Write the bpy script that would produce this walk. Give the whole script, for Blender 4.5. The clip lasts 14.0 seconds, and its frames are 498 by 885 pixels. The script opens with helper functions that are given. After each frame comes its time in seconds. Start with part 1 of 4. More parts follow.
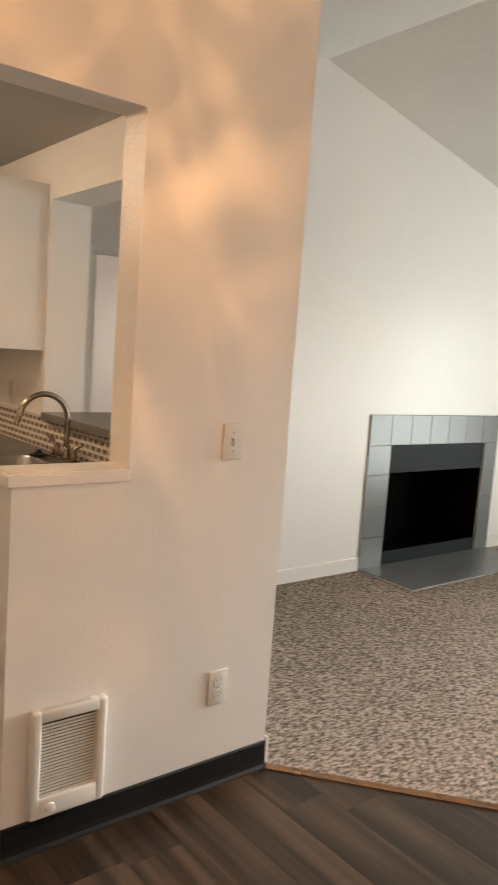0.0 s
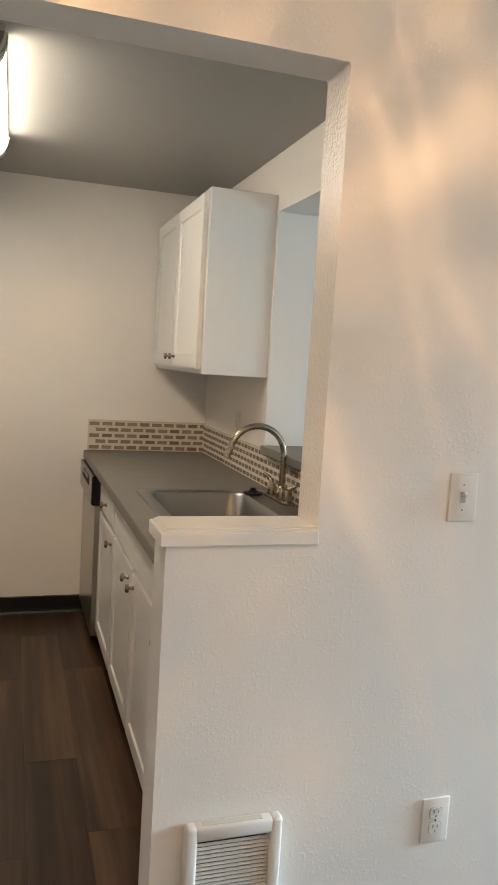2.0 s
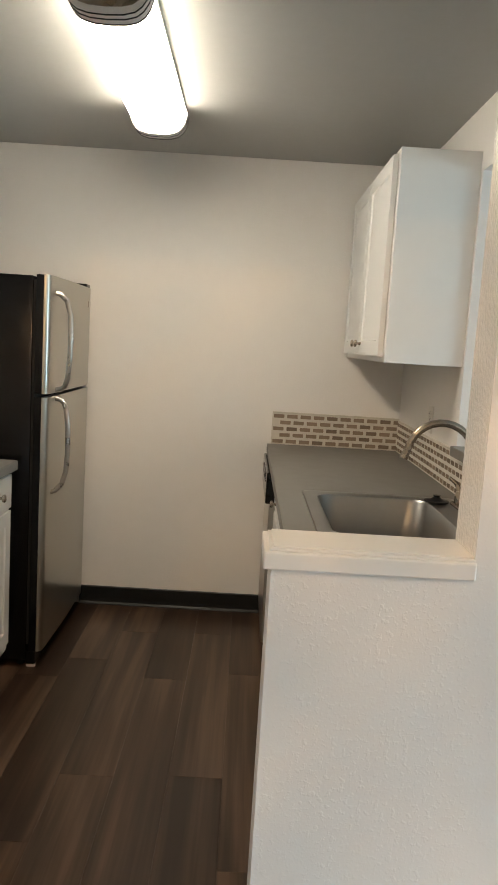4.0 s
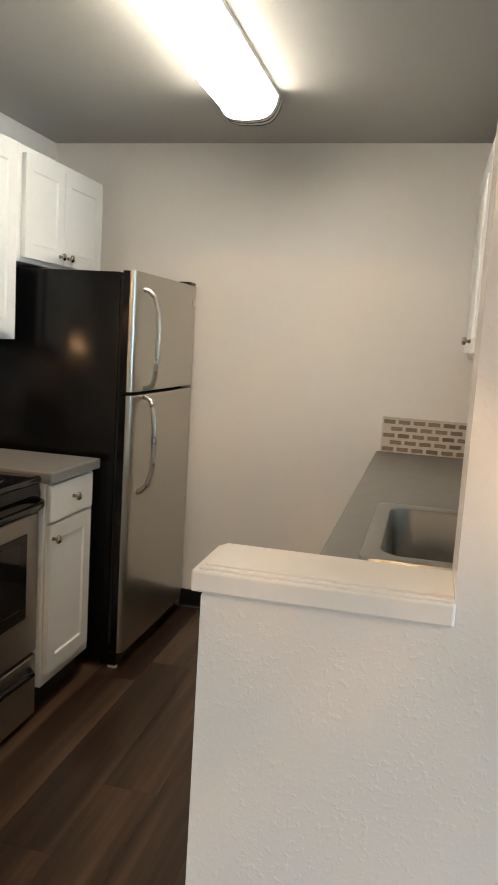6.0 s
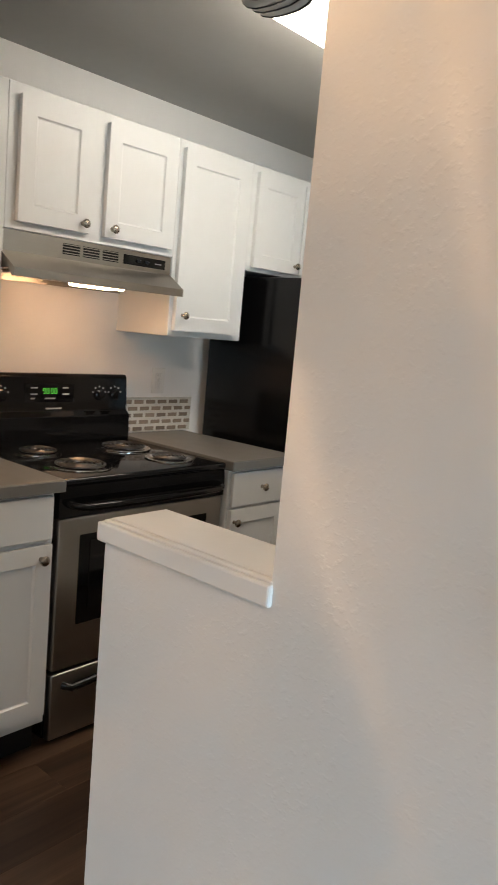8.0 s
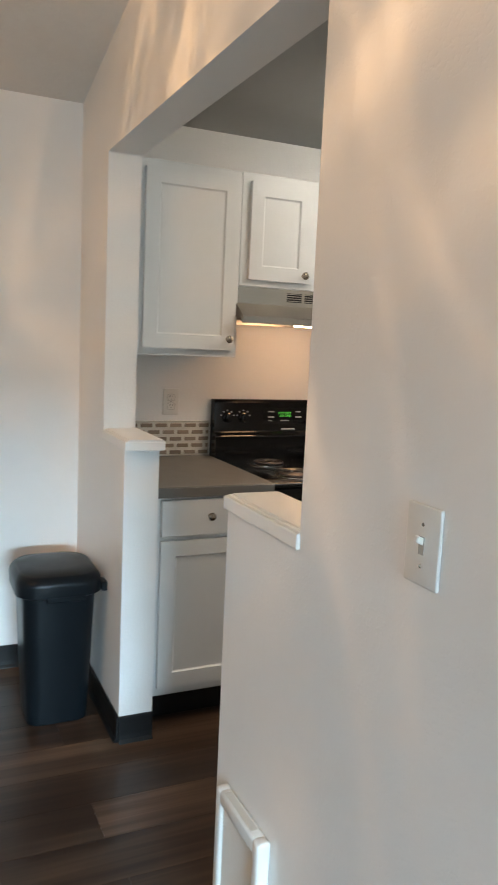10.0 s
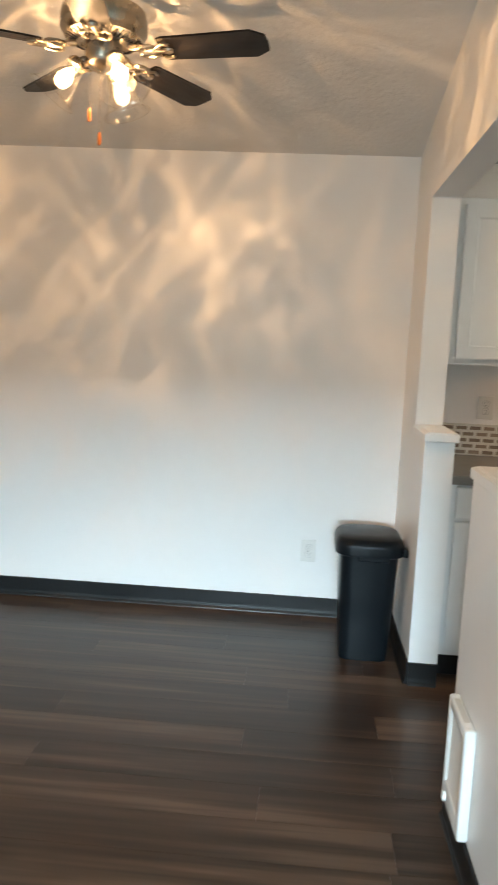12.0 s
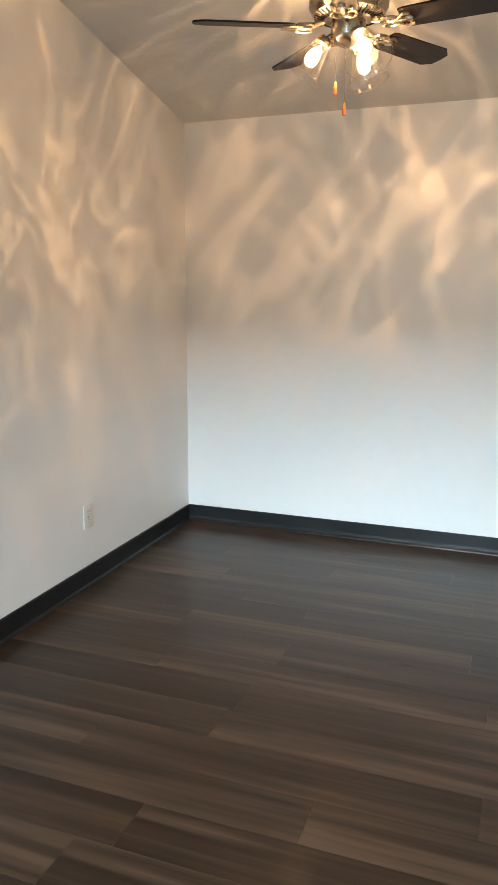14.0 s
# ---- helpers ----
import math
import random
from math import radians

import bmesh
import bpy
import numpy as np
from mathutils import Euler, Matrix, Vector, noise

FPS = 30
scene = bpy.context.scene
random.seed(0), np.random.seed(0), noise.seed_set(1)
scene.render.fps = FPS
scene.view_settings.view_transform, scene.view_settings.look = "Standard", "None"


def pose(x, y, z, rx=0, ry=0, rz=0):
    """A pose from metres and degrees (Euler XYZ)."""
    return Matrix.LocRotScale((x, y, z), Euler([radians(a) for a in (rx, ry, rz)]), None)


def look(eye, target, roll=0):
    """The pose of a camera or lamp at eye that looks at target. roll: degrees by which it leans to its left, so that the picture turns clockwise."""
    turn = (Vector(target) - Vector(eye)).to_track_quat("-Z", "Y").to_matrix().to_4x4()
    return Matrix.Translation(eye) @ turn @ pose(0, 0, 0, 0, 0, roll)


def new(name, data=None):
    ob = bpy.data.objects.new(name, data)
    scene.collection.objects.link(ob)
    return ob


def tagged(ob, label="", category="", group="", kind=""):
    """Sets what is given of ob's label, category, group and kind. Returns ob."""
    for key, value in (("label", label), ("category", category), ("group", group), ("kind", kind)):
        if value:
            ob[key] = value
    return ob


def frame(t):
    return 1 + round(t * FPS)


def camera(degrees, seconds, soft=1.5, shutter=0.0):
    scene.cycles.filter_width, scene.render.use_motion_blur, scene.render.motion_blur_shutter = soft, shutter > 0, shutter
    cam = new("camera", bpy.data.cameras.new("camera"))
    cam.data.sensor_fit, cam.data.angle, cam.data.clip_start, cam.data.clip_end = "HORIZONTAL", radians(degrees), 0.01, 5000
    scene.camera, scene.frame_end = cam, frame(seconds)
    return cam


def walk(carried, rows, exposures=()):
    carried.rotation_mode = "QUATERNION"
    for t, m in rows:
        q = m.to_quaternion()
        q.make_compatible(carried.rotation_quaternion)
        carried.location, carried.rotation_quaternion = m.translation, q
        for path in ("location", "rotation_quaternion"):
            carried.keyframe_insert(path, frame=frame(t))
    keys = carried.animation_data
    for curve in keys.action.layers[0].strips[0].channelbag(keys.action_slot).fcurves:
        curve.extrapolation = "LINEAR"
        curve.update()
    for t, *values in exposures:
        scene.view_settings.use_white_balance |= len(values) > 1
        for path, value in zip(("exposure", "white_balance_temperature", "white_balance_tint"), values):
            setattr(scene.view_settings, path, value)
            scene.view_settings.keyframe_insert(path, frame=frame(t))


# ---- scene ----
cam = camera(36.9, 14.0, shutter=0.35)
PATH = [
    (0, (-0.703, -1.865, 1.443), (0.537, -0.314, 1.207), 4.1),
    (0.5, (-0.608, -1.737, 1.440), (0.448, -0.054, 1.201), 3.7),
    (1, (-0.530, -1.633, 1.446), (0.390, 0.126, 1.209), 2.95),
    (1.5, (-0.437, -1.560, 1.452), (0.326, 0.274, 1.222), 2.75),
    (2, (-0.306, -1.510, 1.450), (0.304, 0.382, 1.236), 3.55),
    (2.5, (-0.215, -1.458, 1.442), (0.224, 0.480, 1.212), 3.8),
    (3, (-0.149, -1.347, 1.434), (0.116, 0.618, 1.180), 3.6),
    (3.5, (-0.104, -1.267, 1.430), (0.018, 0.712, 1.169), 3.5),
    (6, (0.296, -0.973, 1.407), (-0.156, 0.956, 1.136), 3.5),
    (6.5, (0.415, -0.85, 1.399), (-0.274, 1.005, 1.104), 3.5),
    (7, (0.596, -0.783, 1.402), (-0.331, 0.965, 1.107), 4.5),
    (7.5, (0.77, -0.752, 1.4), (-0.355, 0.875, 1.102), 5.2),
    (10, (1.543, -0.658, 1.436), (-0.256, 0.167, 1.168), 2.6),
    (10.5, (1.729, -0.660, 1.438), (-0.150, -0.037, 1.157), 2.3),
    (11, (1.862, -0.643, 1.452), (-0.075, -0.218, 1.202), 2.0),
    (11.5, (2.039, -0.552, 1.442), (0.058, -0.418, 1.208), 2.6),
    (12, (2.2, -0.502, 1.407), (0.222, -0.645, 1.15), 2.7),
    (12.5, (2.301, -0.523, 1.435), (0.366, -0.919, 1.119), 1.9),
    (13, (2.426, -0.537, 1.422), (0.554, -1.144, 1.065), 1.2),
    (13.5, (2.475, -0.534, 1.415), (0.643, -1.24, 1.03), 0.8),
    (14, (2.484, -0.536, 1.412), (0.647, -1.22, 1.017), 0.2),
]
walk(cam, [(t, look(eye, target, roll)) for t, eye, target, roll in PATH],
     [(0, 0.28, 10300, 30), (0.5, 0.44, 9000, 25), (1.2, 0.5, 7900, 18), (2.0, 0.44, 7400, 16), (3.2, 0.56, 7100, 12), (6.0, 0.56, 7000, 13), (7.5, 0.28, 6850, 15), (10.0, 0.24, 6850, 14), (10.5, 0.26, 7250, 15), (12.0, 0.28, 7400, 15), (14.0, 0.28, 7400, 16)])

# ---- light ----
world = bpy.data.worlds.new("sky")
scene.world = world
world.use_nodes = True
wn = world.node_tree.nodes
sky = wn.new("ShaderNodeTexSky")
sky.sky_type, sky.sun_disc = "NISHITA", False
sky.sun_elevation, sky.sun_rotation = radians(40), radians(200)
wn["Background"].inputs["Strength"].default_value = 0.1
world.node_tree.links.new(sky.outputs[0], wn["Background"].inputs["Color"])


def lamp(name, kind, power, colour, m, **more):
    data = bpy.data.lights.new(name, kind)
    data.energy, data.color = power, colour
    ob = new(name, data)
    ob.matrix_world = m
    return ob, data


sun, sun_data = lamp("sun", "SUN", 0.5, (1.0, 0.95, 0.88), look((0, 0, 8), (-4, 9, 0)))
sun_data.angle = radians(12)
# daylight of the unseen sliding glass door, aimed up to brighten the fireplace wall
FAN_POWER = 35.0
day, day_data = lamp("daylight", "AREA", 46.0, (0.50, 0.81, 1.0), look((6.19, -0.85, 1.08), (3.2, 1.4, 2.0)))
day_data.shape, day_data.size, day_data.size_y = "RECTANGLE", 1.7, 1.95
day_data.spread = radians(110)
# lamp band outside that door, added so daylight falls only on lower walls
low, low_data = lamp("daylight", "AREA", 350.0, (0.50, 0.78, 1.0), look((9.5, -0.3, 2.62), (0.0, -0.7, 0.6)))
low_data.shape, low_data.size, low_data.size_y = "RECTANGLE", 4.0, 0.6
low_data.spread = radians(64)
# fill for the partition, through an unseen window added to the south wall
south_fill, south_fill_data = lamp("daylight", "AREA", 5.0, (0.78, 0.89, 1.0), look((2.8, -2.42, 1.45), (1.2, 0.6, -0.1)))
south_fill_data.shape, south_fill_data.size, south_fill_data.size_y = "RECTANGLE", 1.7, 1.15
south_fill_data.spread = radians(120)
# and by an unseen bedroom window, lighting the open door at the hall's end
day3, day3_data = lamp("daylight", "AREA", 16.0, (0.76, 0.89, 1.0), look((3.98, 4.1, 1.48), (1.0, 4.0, 1.0)))
day3_data.shape, day3_data.size, day3_data.size_y = "RECTANGLE", 1.3, 1.1

# ---- materials ----
def mat(name, base, rough=0.5, metal=0.0, vary=0.08, scale=3.0, stretch=(1, 1, 1), bump=None, fine=None, coat=0.0, piece=0.0, spec=0.5, rough_vary=0.15):
    """A surface with stains at one scale, grain at another, and fine relief. bump, fine: (scale, strength, depth)."""
    m = bpy.data.materials.new(name)
    m.use_nodes = True
    nt = m.node_tree
    n, l = nt.nodes, nt.links
    b = n["Principled BSDF"]
    b.inputs["Metallic"].default_value = metal
    b.inputs["Coat Weight"].default_value = coat
    b.inputs["Specular IOR Level"].default_value = spec
    tc = n.new("ShaderNodeTexCoord")
    mp = n.new("ShaderNodeMapping")
    mp.inputs["Scale"].default_value = stretch
    l.new(tc.outputs["Object"], mp.inputs["Vector"])
    big = n.new("ShaderNodeTexNoise")
    big.inputs["Scale"].default_value, big.inputs["Detail"].default_value = scale, 4
    l.new(mp.outputs[0], big.inputs["Vector"])
    small = n.new("ShaderNodeTexNoise")
    small.inputs["Scale"].default_value, small.inputs["Detail"].default_value = scale * 14, 3
    l.new(mp.outputs[0], small.inputs["Vector"])
    add = n.new("ShaderNodeMath")
    add.operation = "MULTIPLY_ADD"
    l.new(small.outputs[0], add.inputs[0])
    add.inputs[1].default_value = 0.5
    l.new(big.outputs[0], add.inputs[2])
    last = add.outputs[0]
    if piece:
        info = n.new("ShaderNodeObjectInfo")
        more = n.new("ShaderNodeMath")
        more.operation = "MULTIPLY_ADD"
        l.new(info.outputs["Random"], more.inputs[0])
        more.inputs[1].default_value = piece
        l.new(last, more.inputs[2])
        last = more.outputs[0]
    ramp = n.new("ShaderNodeMapRange")
    ramp.inputs["From Min"].default_value, ramp.inputs["From Max"].default_value = 0.45, 1.05 + piece
    ramp.inputs["To Min"].default_value, ramp.inputs["To Max"].default_value = 1 - vary, 1 + vary
    l.new(last, ramp.inputs["Value"])
    mul = n.new("ShaderNodeVectorMath")
    mul.operation = "SCALE"
    mul.inputs[0].default_value = base
    l.new(ramp.outputs[0], mul.inputs["Scale"])
    l.new(mul.outputs[0], b.inputs["Base Color"])
    rr = n.new("ShaderNodeMapRange")
    rr.inputs["From Min"].default_value, rr.inputs["From Max"].default_value = 0.3, 0.7
    rr.inputs["To Min"].default_value, rr.inputs["To Max"].default_value = max(0.02, rough * (1 - rough_vary)), min(1, rough * (1 + rough_vary))
    l.new(big.outputs[0], rr.inputs["Value"])
    l.new(rr.outputs[0], b.inputs["Roughness"])
    normal = None
    for spec_ in (bump, fine):
        if spec_:
            t = n.new("ShaderNodeTexNoise")
            t.inputs["Scale"].default_value, t.inputs["Detail"].default_value = spec_[0], 2.5
            l.new(mp.outputs[0], t.inputs["Vector"])
            u = n.new("ShaderNodeBump")
            u.inputs["Strength"].default_value, u.inputs["Distance"].default_value = spec_[1], spec_[2]
            height = t.outputs[0]
            if len(spec_) > 3:
                drops, where, both = n.new("ShaderNodeMapRange"), n.new("ShaderNodeMapRange"), n.new("ShaderNodeMath")
                drops.inputs["From Min"].default_value, drops.inputs["From Max"].default_value = 0.53, 0.66
                patch = n.new("ShaderNodeTexNoise")
                patch.inputs["Scale"].default_value = spec_[0] * 0.09
                where.inputs["From Min"].default_value, where.inputs["From Max"].default_value = 0.40, 0.62
                where.inputs["To Min"].default_value = 0.25
                both.operation = "MULTIPLY"
                l.new(mp.outputs[0], patch.inputs["Vector"]), l.new(patch.outputs[0], where.inputs["Value"]), l.new(height, drops.inputs["Value"])
                l.new(drops.outputs[0], both.inputs[0]), l.new(where.outputs[0], both.inputs[1])
                height = both.outputs[0]
            l.new(height, u.inputs["Height"])
            if normal:
                l.new(normal, u.inputs["Normal"])
            normal = u.outputs[0]
    if normal:
        l.new(normal, b.inputs["Normal"])
    return m


def glow(name, colour, strength):
    m = mat(name, colour, 0.4)
    b = m.node_tree.nodes["Principled BSDF"]
    b.inputs["Emission Color"].default_value = (*colour, 1)
    b.inputs["Emission Strength"].default_value = strength
    return m


PAINT = mat("wall_paint", (0.79, 0.765, 0.735), 0.39, vary=0.02, scale=1.2, bump=(96, 0.12, 0.003, 1), fine=(150, 0.10, 0.002))
JAMBPAINT = mat("gloss_jamb_paint", (0.79, 0.765, 0.735), 0.24, vary=0.02, scale=1.2, bump=(115, 0.6, 0.004), fine=(220, 0.2, 0.002))
CEILING = mat("ceiling_paint", (0.70, 0.675, 0.64), 0.75, vary=0.04, scale=1.5, bump=(38, 0.40, 0.006), fine=(120, 0.3, 0.003))
# Kitchen ceiling paint darkened to stand in for the shade above its lamp.
KCEILING = mat("shade_darkened_ceiling_paint", (0.45, 0.448, 0.432), 0.8, vary=0.03, scale=1.5, bump=(60, 0.10, 0.003))
TRIM = mat("gloss_trim_paint", (0.80, 0.775, 0.74), 0.32, vary=0.02, scale=2, bump=(30, 0.06, 0.003))
CABINET = mat("cabinet_paint", (0.71, 0.71, 0.695), 0.35, vary=0.02, scale=2, bump=(60, 0.05, 0.002))
COVE = mat("black_vinyl", (0.010, 0.0105, 0.011), 0.36, vary=0.25, scale=4, bump=(14, 0.12, 0.003), spec=0.28)
LAMINATE = mat("grey_laminate", (0.155, 0.147, 0.134), 0.42, vary=0.03, scale=14, rough_vary=0.05)
STEEL = mat("brushed_steel", (0.47, 0.455, 0.41), 0.30, 1.0, vary=0.008, scale=5, stretch=(170, 170, 0.5), rough_vary=0.03)
STEEL_H = mat("brushed_steel_level", (0.36, 0.335, 0.30), 0.34, 1.0, vary=0.03, scale=5, stretch=(0.6, 14, 26))
GRIPSTEEL = mat("satin_handle_steel", (0.40, 0.38, 0.35), 0.30, 1.0, vary=0.05, scale=20)
SINK = mat("sink_steel", (0.30, 0.30, 0.295), 0.36, 1.0, vary=0.05, scale=4)
NICKEL = mat("satin_nickel", (0.34, 0.295, 0.245), 0.25, 1.0, vary=0.06, scale=20)
CHROME = mat("chrome", (0.72, 0.70, 0.68), 0.10, 1.0, vary=0.05, scale=20)
BLACK = mat("black_enamel", (0.005, 0.005, 0.0055), 0.09, vary=0.2, scale=8, spec=0.35)
BLACKTEX = mat("black_textured_steel", (0.004, 0.004, 0.0045), 0.20, vary=0.2, scale=8, bump=(260, 0.05, 0.0005), spec=0.25)
DARKGLASS = mat("oven_glass", (0.006, 0.006, 0.007), 0.05, vary=0.2, scale=5)
PLASTIC = mat("charcoal_plastic", (0.005, 0.0075, 0.0095), 0.33, vary=0.15, scale=6, bump=(300, 0.06, 0.0005), spec=0.2)
IVORY = mat("white_plastic", (0.71, 0.685, 0.64), 0.35, vary=0.03, scale=12)
# Near-black that paints the shade inside vents, recesses and gaps.
SHADOWHOLE = mat("painted_cavity_shade", (0.01, 0.01, 0.01), 0.9, vary=0.1)
# Near-black lining of the firebox.
FIREBOX = mat("black_firebox", (0.003, 0.003, 0.003), 0.9, vary=0.4, scale=6, bump=(20, 0.3, 0.01), spec=0.05)
# Greys that paint the shade in plate slots and thin gaps.
SLOTGREY = mat("slot_gap_shade", (0.38, 0.36, 0.33), 0.7)
SLOTDARK = mat("dark_slot_shade", (0.07, 0.065, 0.06), 0.7)
SLATE = mat("grey_metal_panel", (0.020, 0.025, 0.029), 0.55, vary=0.10, scale=5, spec=0.10)
FIRETILE = mat("grey_porcelain_tile", (0.150, 0.160, 0.164), 0.27, vary=0.02, scale=0.6, piece=0.6, rough_vary=0.0)
GROUT = mat("pale_grout", (0.57, 0.53, 0.465), 0.85, vary=0.08, scale=30, bump=(200, 0.2, 0.001))
GREYGROUT = mat("grey_grout", (0.52, 0.52, 0.50), 0.85, vary=0.08, scale=30)
MOSAIC = mat("brown_mosaic_tile", (0.24, 0.185, 0.142), 0.22, vary=0.40, scale=25, piece=0.9, bump=(120, 0.1, 0.001))
BLADE = mat("dark_walnut_blade", (0.008, 0.0055, 0.0042), 0.46, vary=0.25, scale=6, stretch=(1, 9, 1), bump=(60, 0.06, 0.001), spec=0.25)
FANMETAL = mat("antique_nickel", (0.42, 0.36, 0.28), 0.28, 1.0, vary=0.12, scale=15)
WOODFOB = mat("orange_wood", (0.55, 0.17, 0.04), 0.35, vary=0.2, scale=30)
COIL = mat("dark_coil_steel", (0.12, 0.115, 0.11), 0.32, 0.9, vary=0.2, scale=20)
BRASS = mat("brass_strip", (0.52, 0.33, 0.22), 0.30, 1.0, vary=0.15, scale=14)
SLAB = mat("subfloor", (0.10, 0.08, 0.07), 0.8, vary=0.1)
LENS = glow("lit_diffuser", (1.0, 0.95, 0.83), 15.5)
HOODLENS = glow("lit_hood_lens", (1.0, 0.60, 0.31), 20.0)
DIGITS = glow("green_clock_digits", (0.10, 0.75, 0.08), 0.4)
PRINT = mat("grey_print", (0.32, 0.32, 0.31), 0.5)


def plank_material():
    """Printed walnut: long dark and pale streaks, fine grain, and a tone of its own for each board."""
    m = bpy.data.materials.new("walnut_vinyl_plank")
    m.use_nodes = True
    n, l = m.node_tree.nodes, m.node_tree.links
    b = n["Principled BSDF"]
    info, tc = n.new("ShaderNodeObjectInfo"), n.new("ShaderNodeTexCoord")
    shift = n.new("ShaderNodeVectorMath")
    shift.operation = "MULTIPLY_ADD"
    l.new(info.outputs["Random"], shift.inputs[0])
    shift.inputs[1].default_value = (9.0, 23.0, 5.0)
    l.new(tc.outputs["Object"], shift.inputs[2])
    total = None
    for stretch, weight, bend in (((9, 0.7, 1), 0.46, 0.6), ((22, 0.8, 1), 0.30, 0.4), ((60, 1.4, 1), 0.17, 0.2), ((180, 5, 1), 0.07, 0.0)):
        mp, t = n.new("ShaderNodeMapping"), n.new("ShaderNodeTexNoise")
        mp.inputs["Scale"].default_value = stretch
        t.inputs["Scale"].default_value, t.inputs["Detail"].default_value, t.inputs["Distortion"].default_value = 1.0, 2.0, bend
        l.new(shift.outputs[0], mp.inputs["Vector"]), l.new(mp.outputs[0], t.inputs["Vector"])
        k = n.new("ShaderNodeMath")
        k.operation = "MULTIPLY_ADD"
        l.new(t.outputs[0], k.inputs[0])
        k.inputs[1].default_value = weight
        if total:
            l.new(total, k.inputs[2])
        else:
            tone = n.new("ShaderNodeMath")
            tone.operation = "MULTIPLY"
            l.new(info.outputs["Random"], tone.inputs[0])
            tone.inputs[1].default_value = 0.09
            l.new(tone.outputs[0], k.inputs[2])
        total = k.outputs[0]
    ramp = n.new("ShaderNodeValToRGB")
    e = ramp.color_ramp.elements
    e[0].position, e[0].color = 0.42, (0.021, 0.0113, 0.0072, 1)
    e[1].position, e[1].color = 0.665, (0.098, 0.059, 0.038, 1)
    for pos, c in ((0.50, (0.033, 0.0186, 0.0118, 1)), (0.575, (0.054, 0.0312, 0.0198, 1))):
        e.new(pos).color = c
    l.new(total, ramp.inputs[0])
    l.new(ramp.outputs[0], b.inputs["Base Color"])
    rr = n.new("ShaderNodeMapRange")
    rr.inputs["To Min"].default_value, rr.inputs["To Max"].default_value = 0.27, 0.36
    l.new(total, rr.inputs["Value"])
    l.new(rr.outputs[0], b.inputs["Roughness"])
    b.inputs["Specular IOR Level"].default_value = 0.33
    u = n.new("ShaderNodeBump")
    u.inputs["Strength"].default_value, u.inputs["Distance"].default_value = 0.12, 0.001
    l.new(total, u.inputs["Height"])
    l.new(u.outputs[0], b.inputs["Normal"])
    return m


PLANK = plank_material()


def carpet_material():
    m = mat("grey_brown_carpet", (0.29, 0.222, 0.184), 0.95, vary=0.12, scale=2.5, spec=0.1)
    n, l = m.node_tree.nodes, m.node_tree.links
    mp = n.new("ShaderNodeMapping")
    mp.inputs["Scale"].default_value = (36, 105, 60)
    l.new(n["Texture Coordinate"].outputs["Object"], mp.inputs["Vector"])
    t = n.new("ShaderNodeTexNoise")
    t.inputs["Scale"].default_value, t.inputs["Detail"].default_value = 1.0, 3.0
    l.new(mp.outputs[0], t.inputs["Vector"])
    r = n.new("ShaderNodeMapRange")
    r.inputs["From Min"].default_value, r.inputs["From Max"].default_value = 0.36, 0.64
    r.inputs["To Min"].default_value, r.inputs["To Max"].default_value = 0.32, 1.68
    l.new(t.outputs[0], r.inputs["Value"])
    b = n["Principled BSDF"]
    old = b.inputs["Base Color"].links[0].from_socket
    k = n.new("ShaderNodeVectorMath")
    k.operation = "SCALE"
    l.new(old, k.inputs[0])
    l.new(r.outputs[0], k.inputs["Scale"])
    l.new(k.outputs[0], b.inputs["Base Color"])
    u = n.new("ShaderNodeBump")
    u.inputs["Strength"].default_value, u.inputs["Distance"].default_value = 0.9, 0.012
    l.new(t.outputs[0], u.inputs["Height"])
    l.new(u.outputs[0], b.inputs["Normal"])
    return m


CARPET = carpet_material()


